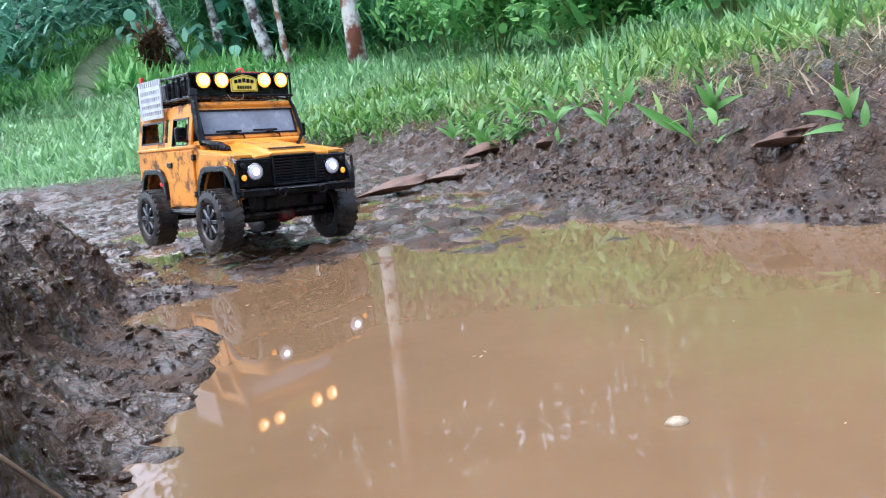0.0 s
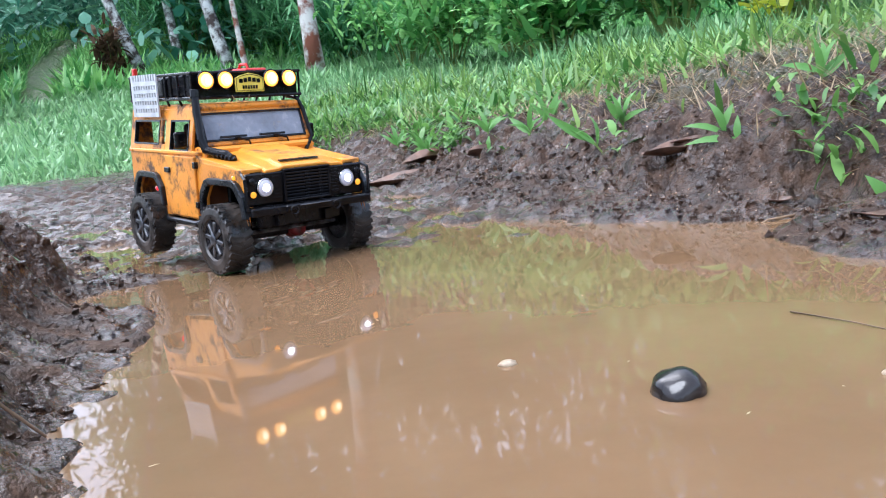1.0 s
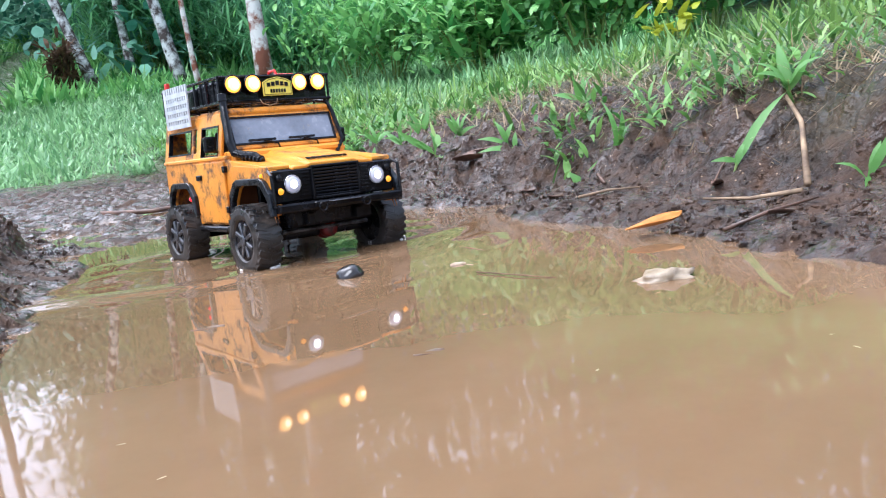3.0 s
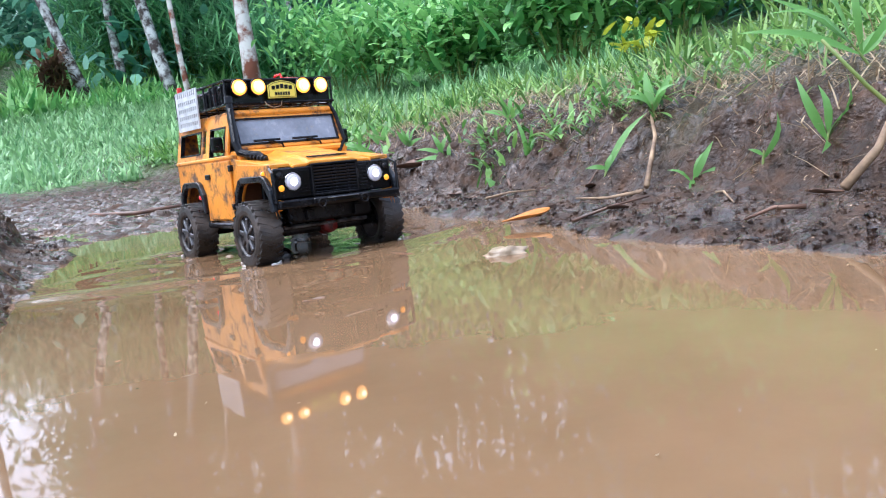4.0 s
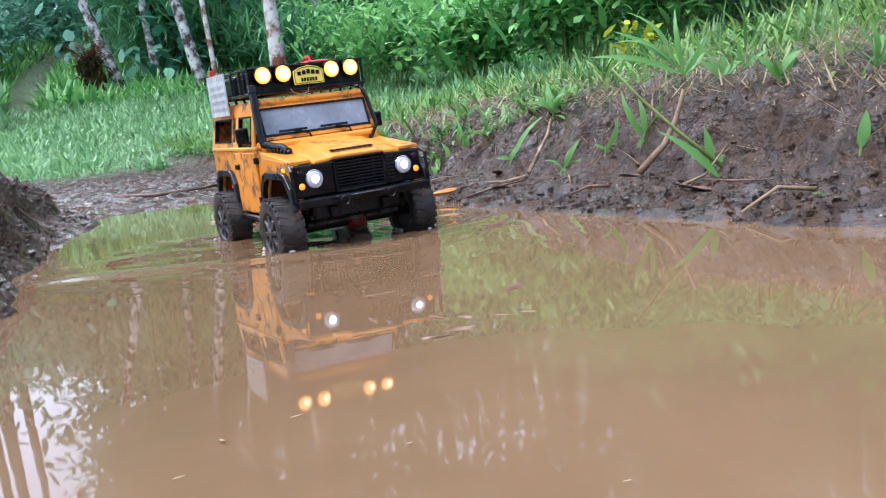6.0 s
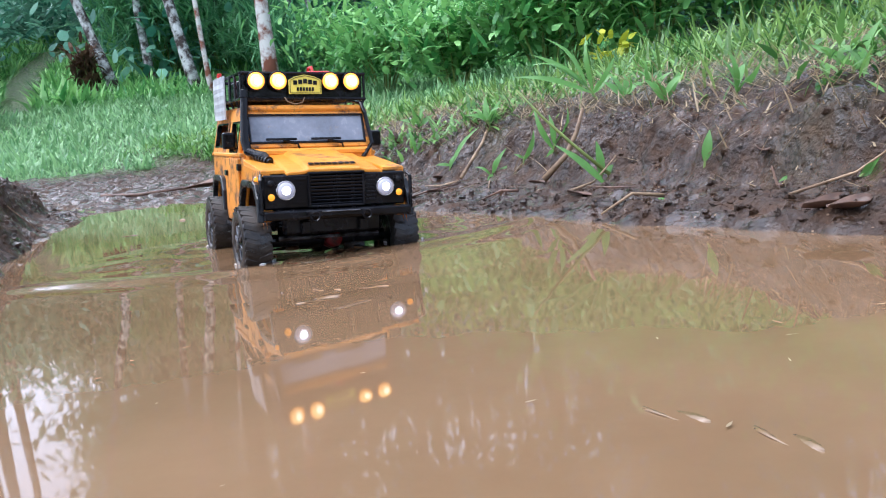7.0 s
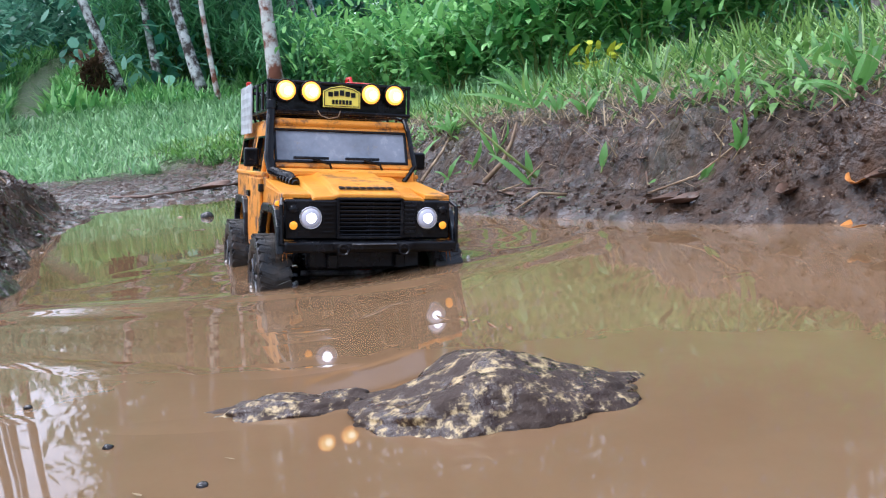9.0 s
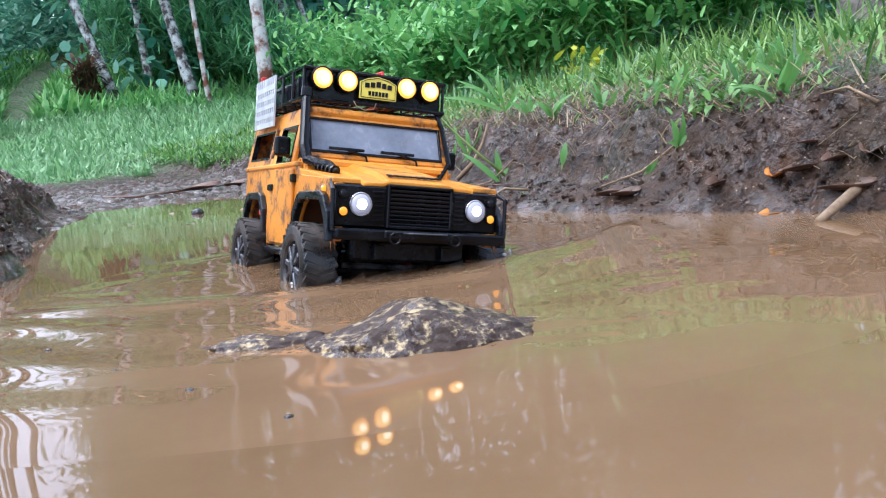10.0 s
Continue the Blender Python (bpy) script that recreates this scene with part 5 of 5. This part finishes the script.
build_stick([(0.771, 0.021, 0.035), (0.811, 0.023, 0.071), (0.832, 0.026, 0.107), (0.846, 0.030, 0.144)], 0.0055, "bent dry brown stalk on the bank")
build_stick([(0.874, -0.055, 0.026), (0.81, -0.041, 0.089), (0.767, -0.031, 0.136), (0.731, -0.022, 0.182)], 0.0032, "thin pale green stalk leaning out over mud", M_STEM)
build_stick([on_ground(-0.5, 1.75, 0.008), on_ground(-0.36, 1.72, 0.010), on_ground(-0.2, 1.8, 0.008)], 0.008, "dark stick lying across the wet track", M_DEAD)
build_stick([(1.33, -0.69, 0.085), (1.215, -0.775, 0.045), (1.14, -0.83, 0.022), (1.070, -0.885, 0.0)], 0.0095, "thick brown stick at the water's edge", M_TWIG)
build_stick([on_ground(-0.28, 0.33, 0.006), on_ground(-0.22, 0.34, 0.006), on_ground(-0.17, 0.345, 0.006)], 0.0018, "thin brown stick on the mud bank")
for k in range(16):
    y = -0.85 + 0.11 * k
    x = float(np.interp(y, SHORE_Y, SHORE_R)) + 0.08 + 0.13 * ((k * 7) % 5) / 5
    a, s = k * 1.9, 0.03 + 0.012 * (k % 4)
    build_stick([on_ground(x - s * math.cos(a), y - s * math.sin(a), 0.003), on_ground(x, y, 0.007), on_ground(x + s * math.cos(a), y + s * math.sin(a), 0.004)], 0.0018 + 0.0005 * (k % 3), "short dry twig lying on the mud bank", M_TWIG if k % 2 else M_DEAD)
for k in range(10):
    y = -0.75 + 0.2 * k
    x = float(np.interp(y, SHORE_Y, SHORE_R)) + 0.07 + 0.16 * ((k * 3) % 7) / 7
    build_dead_leaf(x, y, 0.035 + 0.008 * (k % 4), 0.014, 40 * k, M_DEAD, "small brown dead leaf pressed in mud", 0.3)
build_stick([on_ground(0.66, 0.3, 0.006), on_ground(0.72, 0.42, 0.01), on_ground(0.76, 0.55, 0.01)], 0.004, "dry twig on the bank")


for k, (x, y, ln_, yaw) in enumerate(((1.096, -0.731, 0.045, 60), (1.119, -0.755, 0.075, 25), (1.147, -0.782, 0.07, 40), (1.138, -0.821, 0.06, -30), (1.176, -0.802, 0.08, 60), (0.954, -0.582, 0.045, 0), (1.041, -0.685, 0.05, 50))):
    build_dead_leaf(x, y, ln_, 0.024, yaw, M_ORANGE_LEAF if k == 0 else M_DEAD, "reddish brown fallen leaf on the mud" if k == 0 else "brown dead leaf among twigs by the water", 0.5)
for x, y, ln_, w, yaw, mt in ((0.405, -0.598, 0.045, 0.014, -60, M_DEAD), (0.507, -0.531, 0.030, 0.014, 40, M_DEAD), (0.452, -0.61, 0.05, 0.016, -40, M_DROWNED), (0.448, -0.655, 0.055, 0.018, 20, M_DROWNED), (0.494, -0.621, 0.04, 0.008, -10, M_DROWNED),
                              (0.63, -1.02, 0.05, 0.014, -55, M_DROWNED), (0.661, -1.06, 0.05, 0.015, -70, M_DROWNED), (0.057, 0.155, 0.040, 0.010, 5, M_DEAD), (0.29, 0.292, 0.030, 0.008, -35, M_STONE_PALE), (0.23, -0.02, 0.03, 0.012, 10, M_DEAD)):
    build_dead_leaf(x, y, 0.7 * ln_, 0.7 * w, yaw, mt, "drowned silty leaf just under the puddle's skin" if mt == M_DROWNED else "waterlogged leaf afloat on the puddle", 0.03, -0.0008, (1.5, -1))
build_stick([(0.289, 0.434, 0.001), (0.31, 0.39, 0.0015), (0.333, 0.342, -0.0005)], 0.0006, "thin dark twig afloat on the puddle", M_DEAD)
build_stick([(0.296, 0.239, 0.001), (0.33, 0.19, 0.0018), (0.362, 0.159, -0.0005)], 0.0007, "thin dark twig afloat on the puddle", M_DEAD)


def build_litter():
    """Floating specks and drowned bits on the puddle; grit and clods on the mud."""
    n = 90
    y = rng.uniform(-1.5, 1.0, n)
    u = rng.random(n)
    x = np.interp(y, LEFT_Y, LEFT_X) * (1 - u) + np.interp(y, SHORE_Y, SHORE_R) * u
    v, f = blades(np.stack([x, y, np.full(n, 0.0012)], 1), rng.uniform(0.002, 0.007, n), rng.uniform(0.0006, 0.0018, n), rng.uniform(0, 6.28, n), np.full(n, 1.5), rng.uniform(-0.1, 0.1, n))
    tagged(raw("floating_specks", v.tolist(), f, M_STRAW, False), "pale specks and leaf bits floating on muddy water", "litter", kind="stuff")
    n = 13000
    y = rng.uniform(-0.9, 2.2, n)
    side = rng.random(n) < 0.5
    x = np.where(side, np.interp(y, SHORE_Y, SHORE_R) + rng.gamma(2, 0.06, n), np.interp(y, LEFT_Y, LEFT_X) - rng.gamma(2, 0.07, n))
    z = ground_height(x, y)
    verts, faces = [], []
    ico = bmesh.new()
    bmesh.ops.create_icosphere(ico, subdivisions=1, radius=1)
    iv = np.array([v.co[:] for v in ico.verts])
    jf = np.array([[v.index for v in f.verts] for f in ico.faces])
    ico.free()
    s = (0.0009 + 0.0052 * rng.random(n) ** 3.5)[:, None, None] * rng.uniform(0.6, 1.4, (n, 1, 3))
    V = (iv[None] * (1 + 0.25 * rng.normal(size=(n, len(iv), 1))) * s + np.stack([x, y, z], 1)[:, None]).reshape(-1, 3)
    Fc = (jf[None] + (np.arange(n) * len(iv))[:, None, None]).reshape(-1, 3)
    tagged(raw("mud_clods", V.tolist(), Fc.tolist(), M_GROUND, False), "small dark wet clods of mud", "mud", kind="stuff")


build_litter()


def build_stump(x, y):
    root = new("tree_stump", None)
    root.location = on_ground(x, y, -0.07)
    tagged(root, "weathered grey broken tree stump on the bank", "stump")
    bm = tube(bmesh.new(), [(0, 0, 0), (0.01, 0, 0.1), (0.0, 0.01, 0.22), (0.02, 0.0, 0.30)], [0.16, 0.11, 0.09, 0.06], 14)
    for v in bm.verts:
        v.co.x += 0.012 * noise.noise(v.co * 20)
        v.co.z += 0.04 * noise.noise(v.co * 30) if v.co.z > 0.25 else 0
    part("trunk", bm, M_STUMP, root, smooth=True)
    for k in range(4):
        a = k * 1.6 + 0.4
        part("root", tube(bmesh.new(), [(0.08 * math.cos(a), 0.08 * math.sin(a), 0.06), (0.22 * math.cos(a), 0.22 * math.sin(a), 0.01)], [0.05, 0.015], 8), M_DEAD, root)


build_stump(2.40, 1.30)


# ---- wave pushed by the truck: a rigid swell that travels with it ----
def build_wave():
    n = 190
    xs, ys = np.linspace(-0.42, 0.42, n), np.linspace(-0.30, 0.50, n)
    X, Y = np.meshgrid(xs, ys)
    Z = np.full(X.shape, 0.0)
    for s in (-1, 1):
        for yy in (AXLE_F, AXLE_R):
            r = np.hypot(X - s * TRACK, (Y - yy) * 0.9)
            Z += 0.0016 * np.exp(-((r - 0.05) / 0.022) ** 2) + 0.0005 * np.exp(-((r - 0.115) / 0.026) ** 2) * np.clip((0.15 - Y + yy) / 0.2, 0, 1)
    bow = Y + 0.055 - 0.9 * np.abs(X) ** 1.5
    Z += 0.0026 * np.exp(-(bow / 0.026) ** 2) + 0.0008 * np.exp(-((bow + 0.08) / 0.030) ** 2)
    Z += 0.0005 * vnoise(X, Y, 18, 4) * np.clip((Y + 0.1) / 0.2, 0, 1)
    fall = np.clip((1 - np.hypot(X / 0.42, (Y - 0.10) / 0.40)) / 0.35, 0, 1)
    edge = fall * fall * (3 - 2 * fall)
    Z = Z * edge + 0.0016 * edge - 0.0007
    idx = np.arange(X.size).reshape(X.shape)
    faces = np.stack([idx[:-1, :-1], idx[:-1, 1:], idx[1:, 1:], idx[1:, :-1]], -1).reshape(-1, 4)
    ob = raw("bow_wave", np.stack([X, Y, Z], -1).reshape(-1, 3).tolist(), faces.tolist(), M_WATER)
    r = random.Random(4)
    for yy in (AXLE_F, 0.128 + (AXLE_R - 0.128) * SHORT):
        for s in (-1, 1):
            for k in range(9):
                a = r.uniform(0, math.tau)
                bm = bmesh.new()
                bmesh.ops.create_icosphere(bm, subdivisions=2, radius=1)
                bmesh.ops.transform(bm, verts=bm.verts, matrix=Matrix.Translation((s * (TRACK + 0.004) + 0.022 * math.cos(a), yy + 0.036 * math.sin(a), 0.0022))
                                    @ Matrix.Rotation(a, 4, "Z") @ Matrix.Diagonal((r.uniform(0.001, 0.0022), r.uniform(0.002, 0.006), r.uniform(0.0012, 0.003), 1)))
                part("splash", bm, M_FOAM, ob, "white churned water at the wheel", smooth=True)
    return tagged(ob, "low brown ripples pushed ahead of the truck", "wave")


wave = build_wave()


def build_swell():
    """Rings that the truck sends over the puddle's near end, a thin rigid skin of water."""
    xs, ys = np.linspace(-0.62, 0.62, 260), np.linspace(-0.42, 0.42, 190)
    X, Y = np.meshgrid(xs, ys)
    fall = np.clip((1 - np.hypot(X / 0.60, Y / 0.40)) / 0.45, 0, 1)
    fall = fall * fall * (3 - 2 * fall)
    r = np.hypot(X - 0.02, Y - 0.40) + 0.02 * vnoise(X, Y, 5, 2)
    far = np.clip((Y + 0.28) / 0.25, 0, 1)
    Z = 0.0022 * fall - 0.0012 + fall * ((0.15 + 0.85 * far) * (0.0010 * np.sin(r * 62) * (0.5 + 0.5 * vnoise(X, Y, 4, 7)) + 0.0006 * vnoise(X, Y * 2.5, 9, 3)) + 0.0002 * far * vnoise(X, Y * 2, 24, 6))
    idx = np.arange(X.size).reshape(X.shape)
    faces = np.stack([idx[:-1, :-1], idx[:-1, 1:], idx[1:, 1:], idx[1:, :-1]], -1).reshape(-1, 4)
    ob = raw("swell", np.stack([X, Y, Z], -1).reshape(-1, 3).tolist(), faces.tolist(), M_WATER)
    return tagged(ob, "rolling brown ripples spreading round the rock", "wave")


swell = build_swell()


# ---- motion ----
CAR_ROWS = [
    (0, -0.2063, 1.1375, 0.1162, 0.70, 4.41, 40.21),
    (0.5, -0.1377, 1.0318, 0.1076, 1.80, 5.52, 39.05),
    (1, -0.0796, 0.9330, 0.0973, 4.25, 2.06, 38.89),
    (1.5, -0.0172, 0.8135, 0.0858, 5.42, 1.92, 36.87),
    (2, 0.0469, 0.7031, 0.0867, 3.35, 1.97, 36.07),
    (2.5, 0.1109, 0.5815, 0.0897, 0.56, 2.08, 34.42),
    (4, 0.2542, 0.2778, 0.0974, -0.85, 1.85, 30.39),
    (4.5, 0.2928, 0.1708, 0.0924, 0.69, 0.42, 29.09),
    (5, 0.3231, 0.0734, 0.0927, 1.57, -1.72, 27.96),
    (6.5, 0.4216, -0.2714, 0.0823, 1.15, -1.84, 23.19),
    (7, 0.4576, -0.3959, 0.0778, 1.14, 4.11, 19.66),
    (7.5, 0.4812, -0.5061, 0.0585, 5.78, 3.84, 18.42),
    (8, 0.5153, -0.6317, 0.0447, 7.37, 6.76, 16.91),
    (8.5, 0.5425, -0.7227, 0.0447, 6.09, 8.72, 16.74),
    (9, 0.5716, -0.8014, 0.0597, 0.57, 6.99, 17.20),
    (9.5, 0.6114, -0.8788, 0.0660, -2.35, 8.38, 19.90),
    (10, 0.6523, -0.9575, 0.0605, -1.30, 10.03, 22.22),
]


def motions():
    walk(truck, [(t, pose(x, y, z, rx, ry, rz)) for t, x, y, z, rx, ry, rz in CAR_ROWS])
    walk(wave, [(t, pose(x, y, float(np.interp(t, [0, 0.8, 1.8, 10], [-0.02, -0.02, 0.0, 0.0])), 0, 0, rz)) for t, x, y, z, rx, ry, rz in CAR_ROWS])
    walk(swell, [(t, pose(0.52 + 0.01 * k, -1.02 - 0.02 * k, z)) for k, (t, z) in enumerate(((0, -0.03), (8.0, -0.03), (8.6, -0.005), (9.3, -0.0012), (10, 0.0)))])
    ts = [r[0] for r in CAR_ROWS]
    steps = np.arange(0, 10.01, 0.2)
    px, py = np.interp(steps, ts, [r[1] for r in CAR_ROWS]), np.interp(steps, ts, [r[2] for r in CAR_ROWS])
    gone = np.concatenate([[0], np.cumsum(np.hypot(np.diff(px), np.diff(py)))])
    for wheel in truck_wheels:
        x, y, z = wheel.location
        walk(wheel, [(float(t), pose(x, y, z, math.degrees(g / WHEEL_R), 0, 0)) for t, g in zip(steps, gone)])


motions()
